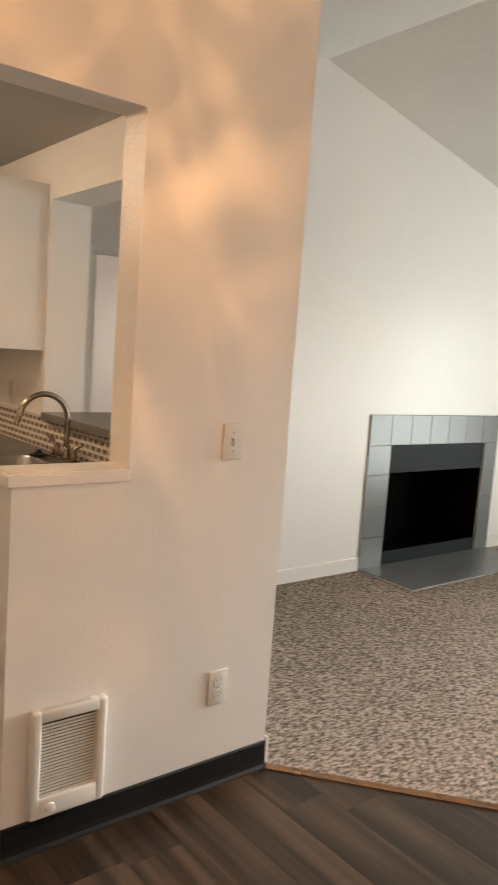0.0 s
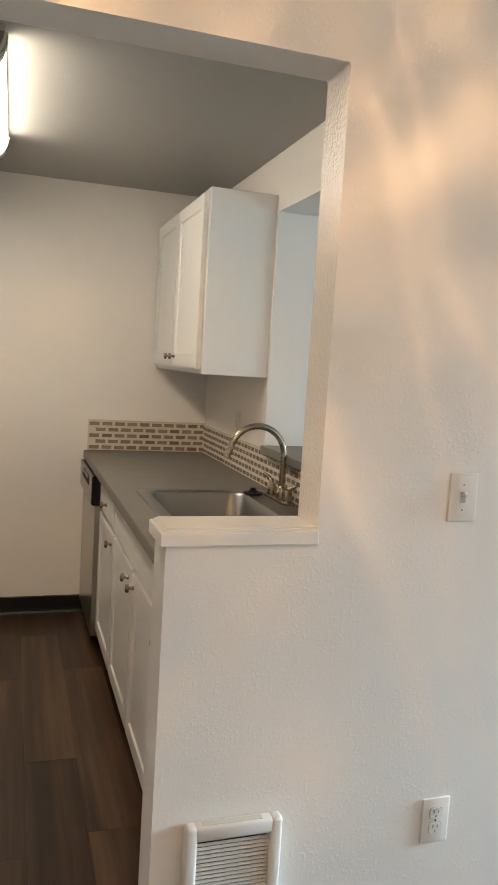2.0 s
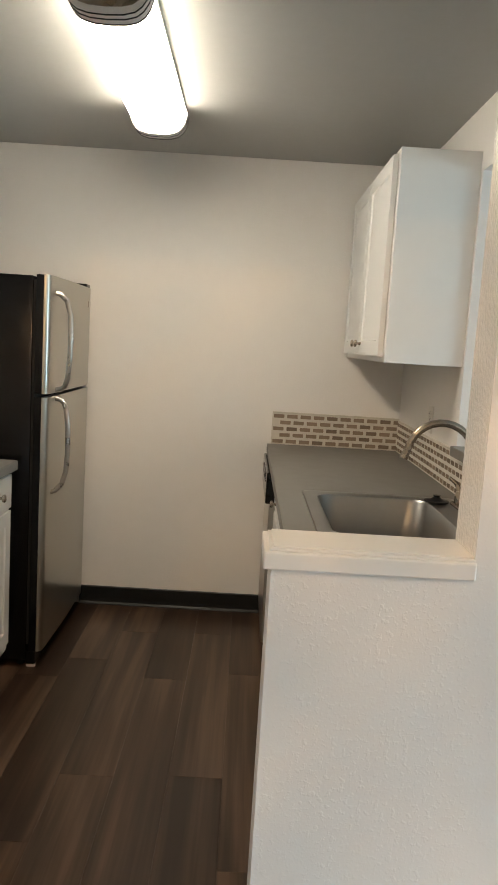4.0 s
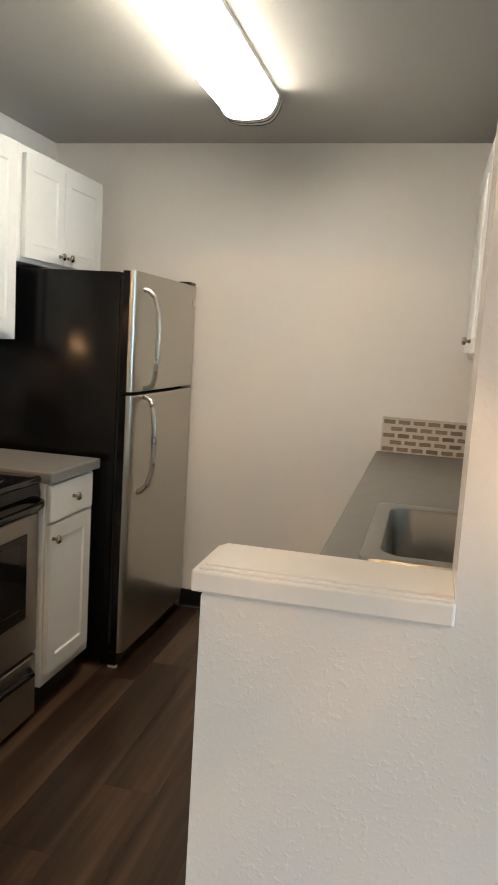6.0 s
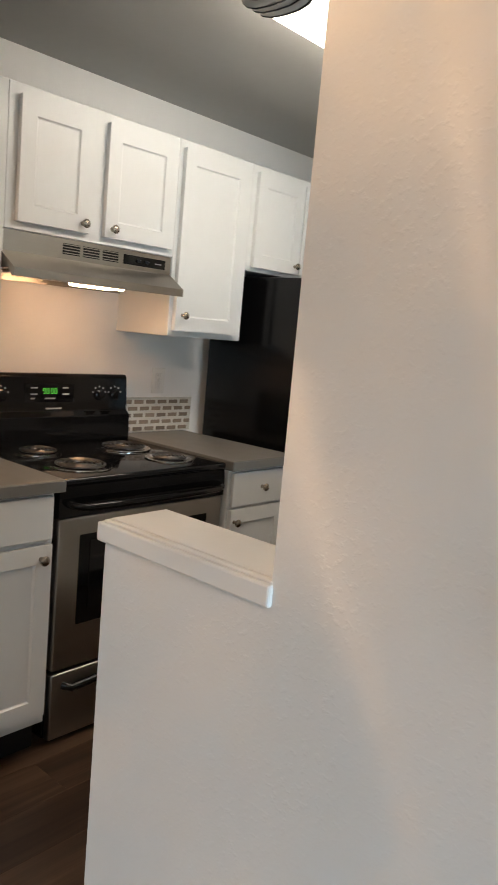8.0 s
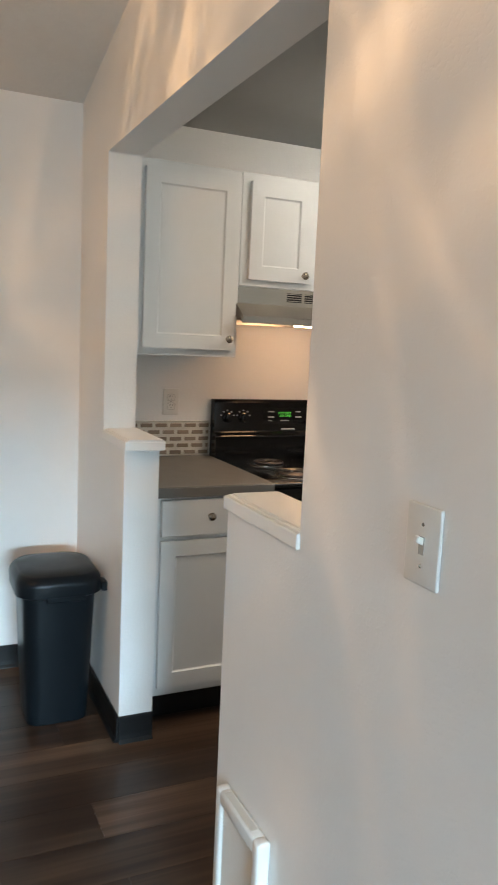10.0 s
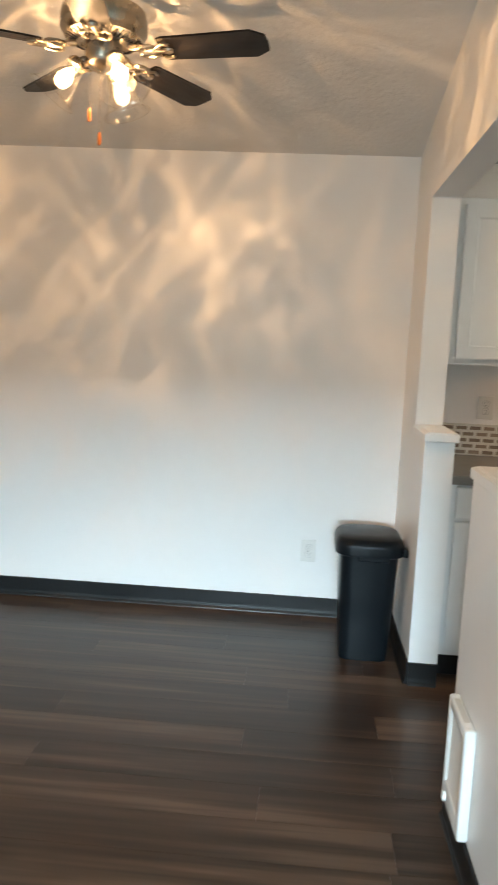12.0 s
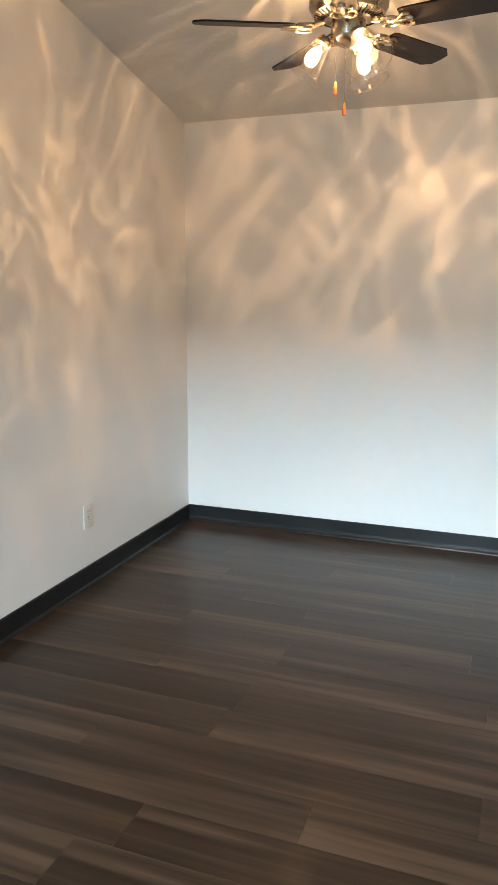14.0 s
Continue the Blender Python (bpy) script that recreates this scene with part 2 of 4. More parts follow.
def clear_glass(name, streaks=None, grain=(30, 30, 10), haze=0.0, gloss=0.07, bend=0.9):
    """Thin clear glass; optional wavy tint passes more or less light, imitating pressed-glass caustics."""
    m = bpy.data.materials.new(name)
    m.use_nodes = True
    n, l = m.node_tree.nodes, m.node_tree.links
    n.remove(n["Principled BSDF"])
    tr, gl, mix = n.new("ShaderNodeBsdfTransparent"), n.new("ShaderNodeBsdfGlossy"), n.new("ShaderNodeMixShader")
    gl.inputs["Roughness"].default_value = 0.03
    mix.inputs[0].default_value = gloss
    l.new(tr.outputs[0], mix.inputs[1])
    l.new(gl.outputs[0], mix.inputs[2])
    last = mix.outputs[0]
    if haze:
        tl, mix2 = n.new("ShaderNodeBsdfTranslucent"), n.new("ShaderNodeMixShader")
        mix2.inputs[0].default_value = haze
        l.new(last, mix2.inputs[1]), l.new(tl.outputs[0], mix2.inputs[2])
        last = mix2.outputs[0]
    l.new(last, n["Material Output"].inputs["Surface"])
    if streaks:
        tc, mp = n.new("ShaderNodeTexCoord"), n.new("ShaderNodeMapping")
        mp.inputs["Scale"].default_value = grain
        l.new(tc.outputs["Object"], mp.inputs["Vector"])
        t = n.new("ShaderNodeTexNoise")
        t.inputs["Scale"].default_value, t.inputs["Detail"].default_value, t.inputs["Distortion"].default_value = 1.0, 1.0, bend
        l.new(mp.outputs[0], t.inputs["Vector"])
        off = n.new("ShaderNodeMath")
        off.operation = "SUBTRACT"
        l.new(t.outputs[0], off.inputs[0])
        off.inputs[1].default_value = 0.5
        size = n.new("ShaderNodeMath")
        size.operation = "ABSOLUTE"
        l.new(off.outputs[0], size.inputs[0])
        r = n.new("ShaderNodeValToRGB")
        e = r.color_ramp.elements
        for k, (at, v) in enumerate(streaks):
            q = e[k] if k < 2 else e.new(at)
            q.position, q.color = at, (v, v * 0.98, v * 0.95, 1)
        l.new(size.outputs[0], r.inputs[0])
        l.new(r.outputs[0], tr.inputs["Color"])
    return m


GLASS = clear_glass("window_glass")
SHADEGLASS = clear_glass("pressed_shade_glass", ((0.0, 1.0), (0.10, 0.92)), haze=0.004, gloss=0.13)
# Bulb tint masks its lamp to cast the light streaks of the shades.
BULBGLASS = clear_glass("streak_mask_bulb_glass", ((0.0, 1.0), (0.14, 0.095), (0.010, 0.76), (0.026, 0.21)), (200, 200, 12), bend=0.2)


# ---- building blocks ----
def mesh_of(bm, material):
    bmesh.ops.recalc_face_normals(bm, faces=bm.faces)
    me = bpy.data.meshes.new("m")
    bm.to_mesh(me)
    bm.free()
    for x in material if isinstance(material, (list, tuple)) else (material,):
        me.materials.append(x)
    return me


def part(name, bm, material, parent, label="", smooth=False):
    me = mesh_of(bm, material) if not isinstance(bm, bpy.types.Mesh) else bm
    me.name = name
    if smooth:
        me.shade_smooth()
        me.set_sharp_from_angle(angle=radians(40))
    ob = new(name, me)
    ob.parent = parent
    if label:
        ob["label"] = label
    return ob


def thing(name, m, label, category, group="", kind=""):
    ob = new(name)
    ob.empty_display_size = 0.05
    ob.matrix_world = m
    return tagged(ob, label, category, group, kind)


def setting(name, bm, material, label, category, smooth=False):
    ob = part(name, bm, material, None, "", smooth)
    return tagged(ob, label, category, "", "structure")


def bx(x0, x1, y0, y1, z0, z1, bevel=0.0, seg=2, bm=None):
    bm = bm or bmesh.new()
    one = bmesh.new()
    bmesh.ops.create_cube(one, size=1, matrix=Matrix.Translation(((x0 + x1) / 2, (y0 + y1) / 2, (z0 + z1) / 2)) @ Matrix.Diagonal((x1 - x0, y1 - y0, z1 - z0, 1)))
    if bevel:
        bmesh.ops.bevel(one, geom=one.edges[:], offset=bevel, segments=seg, profile=0.5, affect="EDGES")
    me = bpy.data.meshes.new("t")
    one.to_mesh(me)
    one.free()
    bm.from_mesh(me)
    bpy.data.meshes.remove(me)
    return bm


def prism(outline, a, b, axis="y", bevel=0.0, bm=None):
    """A flat outline drawn out from a to b along an axis. Outline points are (x, z), (y, z) or (x, y)."""
    bm = bm or bmesh.new()
    put = {"y": lambda p, d: (p[0], d, p[1]), "x": lambda p, d: (d, p[0], p[1]), "z": lambda p, d: (p[0], p[1], d)}[axis]
    lo, hi = [bm.verts.new(put(p, a)) for p in outline], [bm.verts.new(put(p, b)) for p in outline]
    bm.faces.new(lo), bm.faces.new(hi[::-1])
    long = []
    for i in range(len(outline)):
        j = (i + 1) % len(outline)
        bm.faces.new((lo[i], lo[j], hi[j], hi[i]))
        long.append(bm.edges.get((lo[i], hi[i])))
    if bevel:
        bmesh.ops.bevel(bm, geom=long, offset=bevel, segments=2, profile=0.5, affect="EDGES")
    return bm


def lathe(profile, m=None, n=20, bm=None):
    """Turns (radius, height) pairs round the z axis, then moves by m."""
    bm = bm or bmesh.new()
    m = m or Matrix()
    rings = []
    for r, z in profile:
        if r < 1e-6:
            rings.append([bm.verts.new(m @ Vector((0, 0, z)))])
        else:
            rings.append([bm.verts.new(m @ Vector((r * math.cos(2 * math.pi * i / n), r * math.sin(2 * math.pi * i / n), z))) for i in range(n)])
    for a, b in zip(rings, rings[1:]):
        for i in range(n):
            q = [a[i % len(a)], a[(i + 1) % len(a)], b[(i + 1) % len(b)], b[i % len(b)]]
            q = list(dict.fromkeys(q))
            if len(q) > 2:
                bm.faces.new(q)
    return bm


def tube(points, r, n=10, bm=None, caps=True):
    """A round bar along points; r is one radius or one for each point."""
    bm = bm or bmesh.new()
    pts = [Vector(p) for p in points]
    rad = r if isinstance(r, (list, tuple)) else [r] * len(pts)
    rings, up = [], None
    for i, p in enumerate(pts):
        d = (pts[min(i + 1, len(pts) - 1)] - pts[max(i - 1, 0)]).normalized()
        if up is None:
            up = d.orthogonal().normalized()
        up = (up - d * up.dot(d)).normalized()
        side = d.cross(up)
        rings.append([bm.verts.new(p + rad[i] * (math.cos(2 * math.pi * k / n) * up + math.sin(2 * math.pi * k / n) * side)) for k in range(n)])
    for a, b in zip(rings, rings[1:]):
        for k in range(n):
            bm.faces.new((a[k], a[(k + 1) % n], b[(k + 1) % n], b[k]))
    if caps:
        bm.faces.new(rings[0][::-1]), bm.faces.new(rings[-1])
    return bm


def rounded(w, d, r, n=5):
    """A rounded rectangle's outline about the origin."""
    out = []
    for cx, cy, a in ((w / 2 - r, d / 2 - r, 0), (-w / 2 + r, d / 2 - r, 90), (-w / 2 + r, -d / 2 + r, 180), (w / 2 - r, -d / 2 + r, 270)):
        for i in range(n):
            t = radians(a + 90 * i / (n - 1))
            out.append((cx + r * math.cos(t), cy + r * math.sin(t)))
    return out


def loft(rings, close_top=False, close_bottom=False, bm=None):
    """Skin between rings of equal length, each a list of 3D points."""
    bm = bm or bmesh.new()
    vs = [[bm.verts.new(p) for p in ring] for ring in rings]
    k = len(vs[0])
    for a, b in zip(vs, vs[1:]):
        for i in range(k):
            bm.faces.new((a[i], a[(i + 1) % k], b[(i + 1) % k], b[i]))
    if close_bottom:
        bm.faces.new(vs[0][::-1])
    if close_top:
        bm.faces.new(vs[-1])
    return bm


def holed(u0, u1, v0, v1, hu0, hu1, hv0, hv1, a, b, axis="z"):
    """A slab from a to b along an axis, with a rectangular hole through it; one connected mesh."""
    put = {"x": lambda u, v, d: (d, u, v), "y": lambda u, v, d: (u, d, v), "z": lambda u, v, d: (u, v, d)}[axis]
    outer, inner = ((u0, v0), (u1, v0), (u1, v1), (u0, v1)), ((hu0, hv0), (hu1, hv0), (hu1, hv1), (hu0, hv1))
    bm = bmesh.new()
    vs = [[[bm.verts.new(put(*p, d)) for p in ring_] for ring_ in (outer, inner)] for d in (a, b)]
    for i in range(4):
        j = (i + 1) % 4
        for (o, n), flip in ((vs[0], 1), (vs[1], 0)):
            bm.faces.new([o[i], o[j], n[j], n[i]][:: -1 if flip else 1])
        for k in (0, 1):
            bm.faces.new((vs[0][k][i], vs[0][k][j], vs[1][k][j], vs[1][k][i]))
    return bm


def arc(cx, cz, r, a0, a1, n=14):
    return [(cx + r * math.cos(radians(a0 + (a1 - a0) * i / n)), cz + r * math.sin(radians(a0 + (a1 - a0) * i / n))) for i in range(n + 1)]


# ---- the rooms ----
WEST, SOUTH, EAST, NORTH, HEARTHWALL = -1.65, -2.48, 6.25, 2.637, 1.560
SIDE_IN, SIDE_OUT, PART_END, THICK = 0.757, 0.962, 0.953, 0.122
KCEIL, RIDGE_X, PITCH, EAVE = 2.338, 2.42, 0.204, 2.36
HEAD, CAP = 2.086, 1.0535


def vault(x):
    return EAVE + PITCH * (x - WEST) if x < RIDGE_X else EAVE + PITCH * (2 * RIDGE_X - WEST - x)


RIDGE_Z = vault(RIDGE_X)
floor = setting("floor", bx(WEST - 0.15, EAST + 0.15, SOUTH - 0.15, 5.5, -0.2, -0.006), SLAB, "dark walnut vinyl plank floor", "floor")
setting("wall_west", bx(WEST - 0.12, WEST, SOUTH - 0.12, NORTH + 0.12, -0.1, 2.75), PAINT, "off-white painted wall with orange-peel texture", "wall")
south = prism([(WEST, -0.1), (1.9, -0.1), (1.9, vault(1.9) + 0.1), (WEST, EAVE + 0.1)], SOUTH - 0.12, SOUTH)
prism([(3.7, -0.1), (EAST, -0.1), (EAST, vault(EAST) + 0.1), (3.7, vault(3.7) + 0.1)], SOUTH - 0.12, SOUTH, bm=south)
prism([(1.9, 2.06), (3.7, 2.06), (3.7, vault(3.7) + 0.1), (RIDGE_X, RIDGE_Z + 0.1), (1.9, vault(1.9) + 0.1)], SOUTH - 0.12, SOUTH, bm=south)
prism([(1.9, -0.1), (3.7, -0.1), (3.7, 0.85), (1.9, 0.85)], SOUTH - 0.12, SOUTH, bm=south)
setting("wall_south", south, PAINT, "off-white painted wall under a sloped ceiling", "wall")
setting("wall_kitchen_back", bx(WEST, SIDE_IN, NORTH, NORTH + 0.12, -0.1, 2.5), PAINT, "off-white painted kitchen wall", "wall")
partition = prism([(WEST, -0.1), (-0.893, -0.1), (-0.893, CAP), (-1.2, CAP), (-1.2, HEAD), (0.354, HEAD), (0.354, CAP), (0.012, CAP), (0.012, -0.1),
                   (PART_END, -0.1), (PART_END, vault(PART_END) + 0.05), (WEST, EAVE + 0.05)], 0.0, THICK, bevel=0.006)
partition.normal_update()
for f in partition.faces:
    at = f.calc_center_median()
    if abs(f.normal.x) > 0.9 and 0.3 < at.x < 0.4 and at.z > CAP:
        f.material_index = 1  # the jamb is painted in gloss
setting("wall_partition", partition, (PAINT, JAMBPAINT), "off-white textured partition wall with a wide opening and low half walls", "wall")
side = holed(THICK, 2.82, -0.1, vault(PART_END) + 0.05, 0.36, 1.564, 1.062, 2.092, SIDE_IN, SIDE_OUT, "x")
setting("wall_kitchen_side", side, PAINT, "off-white kitchen wall with a pass-through opening", "wall")
fw = prism([(2.15, -0.1), (3.298, -0.1), (3.298, 0.879), (4.398, 0.879), (4.398, -0.1), (EAST, -0.1), (EAST, vault(EAST) + 0.1), (RIDGE_X, RIDGE_Z + 0.1), (2.15, vault(2.15) + 0.1)], HEARTHWALL, HEARTHWALL + 0.13)
setting("wall_fireplace", fw, PAINT, "off-white living room wall rising to the ridge", "wall")
setting("wall_hall_side", bx(2.15, 2.28, HEARTHWALL + 0.13, 2.82, -0.1, 3.2), PAINT, "off-white hallway wall", "wall")
hall = bx(SIDE_OUT, 1.60, 2.82, 2.94, -0.1, 3.2)
bx(1.60, 2.15, 2.82, 2.94, 2.06, 3.2, bm=hall)
setting("wall_hall_end", hall, PAINT, "off-white hallway end wall around a door", "wall")
east = bx(EAST, EAST + 0.15, SOUTH - 0.12, -1.75, -0.1, 2.8)
bx(EAST, EAST + 0.15, 0.05, HEARTHWALL + 0.13, -0.1, 2.8, bm=east)
bx(EAST, EAST + 0.15, -1.75, 0.05, 2.08, 2.8, bm=east)
setting("wall_east", east, PAINT, "off-white outer wall around a sliding glass door", "wall")
setting("ceiling_vaulted", prism([(WEST - 0.12, EAVE - PITCH * 0.12), (RIDGE_X, RIDGE_Z), (EAST + 0.15, EAVE - PITCH * 0.15), (EAST + 0.15, 2.7), (RIDGE_X, 3.5), (WEST - 0.12, 2.7)], SOUTH - 0.12, 2.95),
        CEILING, "textured vaulted ceiling with a ridge", "ceiling")
setting("ceiling_kitchen", bx(WEST + 0.001, SIDE_IN - 0.001, THICK + 0.001, NORTH - 0.001, KCEIL, KCEIL + 0.02), KCEILING, "flat kitchen ceiling with paint darkened for shade", "ceiling")

# carpet of the living room and hall, meeting the planks along a slanting strip
EDGE_A, EDGE_B = (0.958, -0.012), (3.05, -2.478)
carpet = prism([EDGE_A, EDGE_B, (EAST, SOUTH), (EAST, HEARTHWALL), (2.15, HEARTHWALL), (2.15, 2.82), (SIDE_OUT, 2.82), (SIDE_OUT, 0.0)], -0.004, 0.012, "z")
setting("carpet", carpet, CARPET, "grey-brown textured loop carpet", "carpet")
strip = Vector((EDGE_B[0] - EDGE_A[0], EDGE_B[1] - EDGE_A[1], 0))
along = Matrix.Translation((*EDGE_A, 0)) @ Matrix.Rotation(math.atan2(strip.y, strip.x), 4, "Z")
bm = prism([(-0.010, 0.001), (0.010, 0.001), (0.010, 0.010), (0.003, 0.014), (-0.007, 0.009)], 0, strip.length, "x")
bm.transform(along)
setting("transition_trim", bm, BRASS, "thin metal strip between planks and carpet", "trim")


def cove(x0, y0, x1, y1, mat_=None, h=0.098, t=0.008, name="baseboard", label="black vinyl cove baseboard"):
    """A baseboard from one corner to the other, on the left of that line, with a toe that runs out on the floor."""
    d = Vector((x1 - x0, y1 - y0, 0))
    m = Matrix.Translation((x0, y0, 0)) @ Matrix.Rotation(math.atan2(d.y, d.x), 4, "Z")
    b = prism([(0, 0.0005), (t + 0.010, 0.0005), (t + 0.009, 0.004), (t + 0.002, 0.014), (t, 0.03), (t, h - 0.004), (t - 0.003, h), (0, h)] if mat_ is None else [(0, 0.012), (t, 0.012), (t, h - 0.006), (t - 0.004, h), (0, h)], 0, d.length, "x")
    b.transform(m)
    return setting(name, b, mat_ or COVE, label, "baseboard")


cove(WEST, -0.001, WEST, SOUTH + 0.001)
cove(WEST + 0.02, SOUTH, 3.0, SOUTH)
cove(-0.893, 0, WEST + 0.02, 0)
cove(-0.893, THICK, -0.893, 0)
cove(PART_END, 0, 0.012, 0)
cove(0.012, 0, 0.012, THICK)
cove(0.12, NORTH, -0.87, NORTH)
WHITEBASE = dict(mat_=TRIM, h=0.105, t=0.012, label="white painted baseboard")
cove(3.062, HEARTHWALL, 2.152, HEARTHWALL, **WHITEBASE)
cove(EAST, HEARTHWALL, 4.570, HEARTHWALL, **WHITEBASE)
cove(SIDE_OUT, 2.8, SIDE_OUT, 0.0, **WHITEBASE)
cove(EAST, SOUTH, EAST, -1.77, **WHITEBASE)

# hallway door and the sliding glass door
door = thing("door_1", pose(1.60, 2.82, 0), "white interior door standing open into a daylit room", "door", kind="structure")
leaf = bx(0.034, 0.069, 0.125, 0.665, 0.012, 2.02, 0.003)
leaf = part("door_leaf", leaf, TRIM, door)
part("door_handle", lathe([(0.0, 0.0), (0.028, 0.0), (0.028, 0.006), (0.010, 0.012), (0.010, 0.035), (0.026, 0.045), (0.028, 0.058), (0.018, 0.068), (0, 0.07)], pose(0.069, 0.60, 0.97, 0, 90)), NICKEL, leaf, "nickel door knob", True)
for hz in (0.25, 1.05, 1.80):
    part("hinge", bx(0.029, 0.0335, 0.112, 0.135, hz, hz + 0.09), NICKEL, door, "dark metal hinge")
part("door_casing", bx(-0.06, 0.0, -0.016, -0.001, 0.012, 2.09, 0.004), TRIM, door)
part("door_casing", bx(0.001, 0.55, -0.016, -0.001, 2.03, 2.09, 0.004), TRIM, door)
part("door_jamb", bx(0.0, 0.028, 0.0, 0.12, 0.012, 2.06), TRIM, door)
for nm, q in (("wall_bedroom_west", (0.80, 0.92, 2.94, 5.4, -0.1, 2.45)), ("wall_bedroom_north", (0.92, 4.0, 5.28, 5.4, -0.1, 2.45)), ("wall_bedroom_south", (2.15, 4.0, 2.82, 2.94, -0.1, 2.45))):
    setting(nm, bx(*q), PAINT, "off-white bedroom wall", "wall")
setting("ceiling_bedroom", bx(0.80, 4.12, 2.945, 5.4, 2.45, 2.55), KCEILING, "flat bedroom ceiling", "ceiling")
setting("carpet_bedroom", bx(SIDE_OUT, 4.0, 2.821, 5.28, -0.004, 0.012), CARPET, "grey-brown textured loop carpet", "carpet")
setting("wall_bedroom_east", holed(2.94, 5.4, -0.1, 2.45, 3.4, 4.8, 0.9, 2.05, 4.0, 4.12, "x"), PAINT, "off-white bedroom wall around a window", "wall")

slider = thing("window_1", pose(EAST, -1.75, 0), "white framed sliding glass door letting in daylight", "window", kind="structure")
for name, b in (("window_frame", bx(0.02, 0.12, 0.0, 0.06, 0.012, 2.08, 0.004)), ("window_frame", bx(0.02, 0.12, 1.74, 1.8, 0.012, 2.08, 0.004)),
                ("window_frame", bx(0.02, 0.12, 0.061, 1.739, 2.02, 2.08, 0.004)), ("window_sill", bx(0.02, 0.12, 0.061, 1.739, 0.012, 0.05, 0.004)), ("mullion", bx(0.04, 0.10, 0.86, 0.94, 0.051, 2.019, 0.004))):
    part(name, b, TRIM, slider)
for y0, y1 in ((0.061, 0.859), (0.941, 1.739)):
    p = part("pane", bx(0.067, 0.073, y0, y1, 0.051, 2.019), GLASS, slider)
    p.visible_shadow = False
# Unseen window, added as the source of the partition's fill lamp.
win = thing("added_window", pose(1.9, SOUTH, 0.85), "white framed window added out of view to light the partition", "window", kind="structure")
for name, b in (("window_frame", bx(0.0, 0.05, -0.10, -0.04, 0.0, 1.21, 0.004)), ("window_frame", bx(1.75, 1.80, -0.10, -0.04, 0.0, 1.21, 0.004)),
                ("window_frame", bx(0.051, 1.749, -0.10, -0.04, 1.16, 1.21, 0.004)), ("window_sill", bx(0.051, 1.749, -0.10, -0.04, 0.0, 0.05, 0.004)), ("mullion", bx(0.88, 0.92, -0.09, -0.05, 0.051, 1.159, 0.004))):
    part(name, b, TRIM, win)
for x0, x1 in ((0.051, 0.879), (0.921, 1.749)):
    p = part("pane", bx(x0, x1, -0.073, -0.067, 0.051, 1.159), GLASS, win)
    p.visible_shadow = False
setting("ground", bx(-60, 80, -60, 60, -0.4, -0.25), mat("outdoor_concrete", (0.30, 0.29, 0.27), 0.9, vary=0.2, scale=0.5), "pale concrete ground outside", "ground")

# caps of the half walls: a board with a small rounded nosing
def cap(name, x0, x1, label):
    b = bx(x0, x1, -0.008, THICK + 0.012, CAP + 0.0005, CAP + 0.032, 0.0035, 2)
    bx(x0 + 0.009, x1 - 0.001, -0.001, THICK + 0.006, CAP + 0.0315, CAP + 0.036, 0.002, 2, bm=b)
    bx(x0 + 0.016, x1 - 0.001, 0.008, THICK + 0.002, CAP + 0.0355, CAP + 0.039, 0.0015, 2, bm=b)
    return setting(name, b, TRIM, label, "trim")


cap("trim_half_wall_cap_1", -0.002, 0.3565, "glossy white painted cap board on the half wall")
cap("trim_half_wall_cap_2", -1.199, -0.862, "glossy white painted cap board on the short half wall")

# ---- kitchen ----
def shaker(w, h, t=0.019, rail=0.056, sunk=0.007):
    """A cabinet door with a sunk panel; width along x, front towards -y, from the origin."""
    b = bx(0, w, -t, 0, 0, h)
    for width, depth in ((rail, 0.0), (0.004, sunk * 0.8), (0.003, sunk * 0.2)):
        b.faces.ensure_lookup_table()
        front = max((f for f in b.faces if f.normal.y < -0.99 and f.calc_center_median().y < -t * 0.4), key=lambda f: -abs(f.calc_center_median().x - w / 2) - abs(f.calc_center_median().z - h / 2))
        bmesh.ops.inset_region(b, faces=[front], thickness=width, use_even_offset=True)
        for v in front.verts:
            v.co.y += depth
        b.normal_update()
    return b


KNOB = mesh_of(lathe([(0, 0), (0.008, 0), (0.007, 0.004), (0.005, 0.010), (0.006, 0.015), (0.0145, 0.019), (0.016, 0.024), (0.012, 0.029), (0, 0.030)], pose(0, 0, 0, 90), 16), NICKEL)
KNOB.shade_smooth()


def knob(parent, x, z, y=-0.019):
    ob = part("knob", KNOB, NICKEL, parent, "satin nickel knob")
    ob.location = (x, y, z)


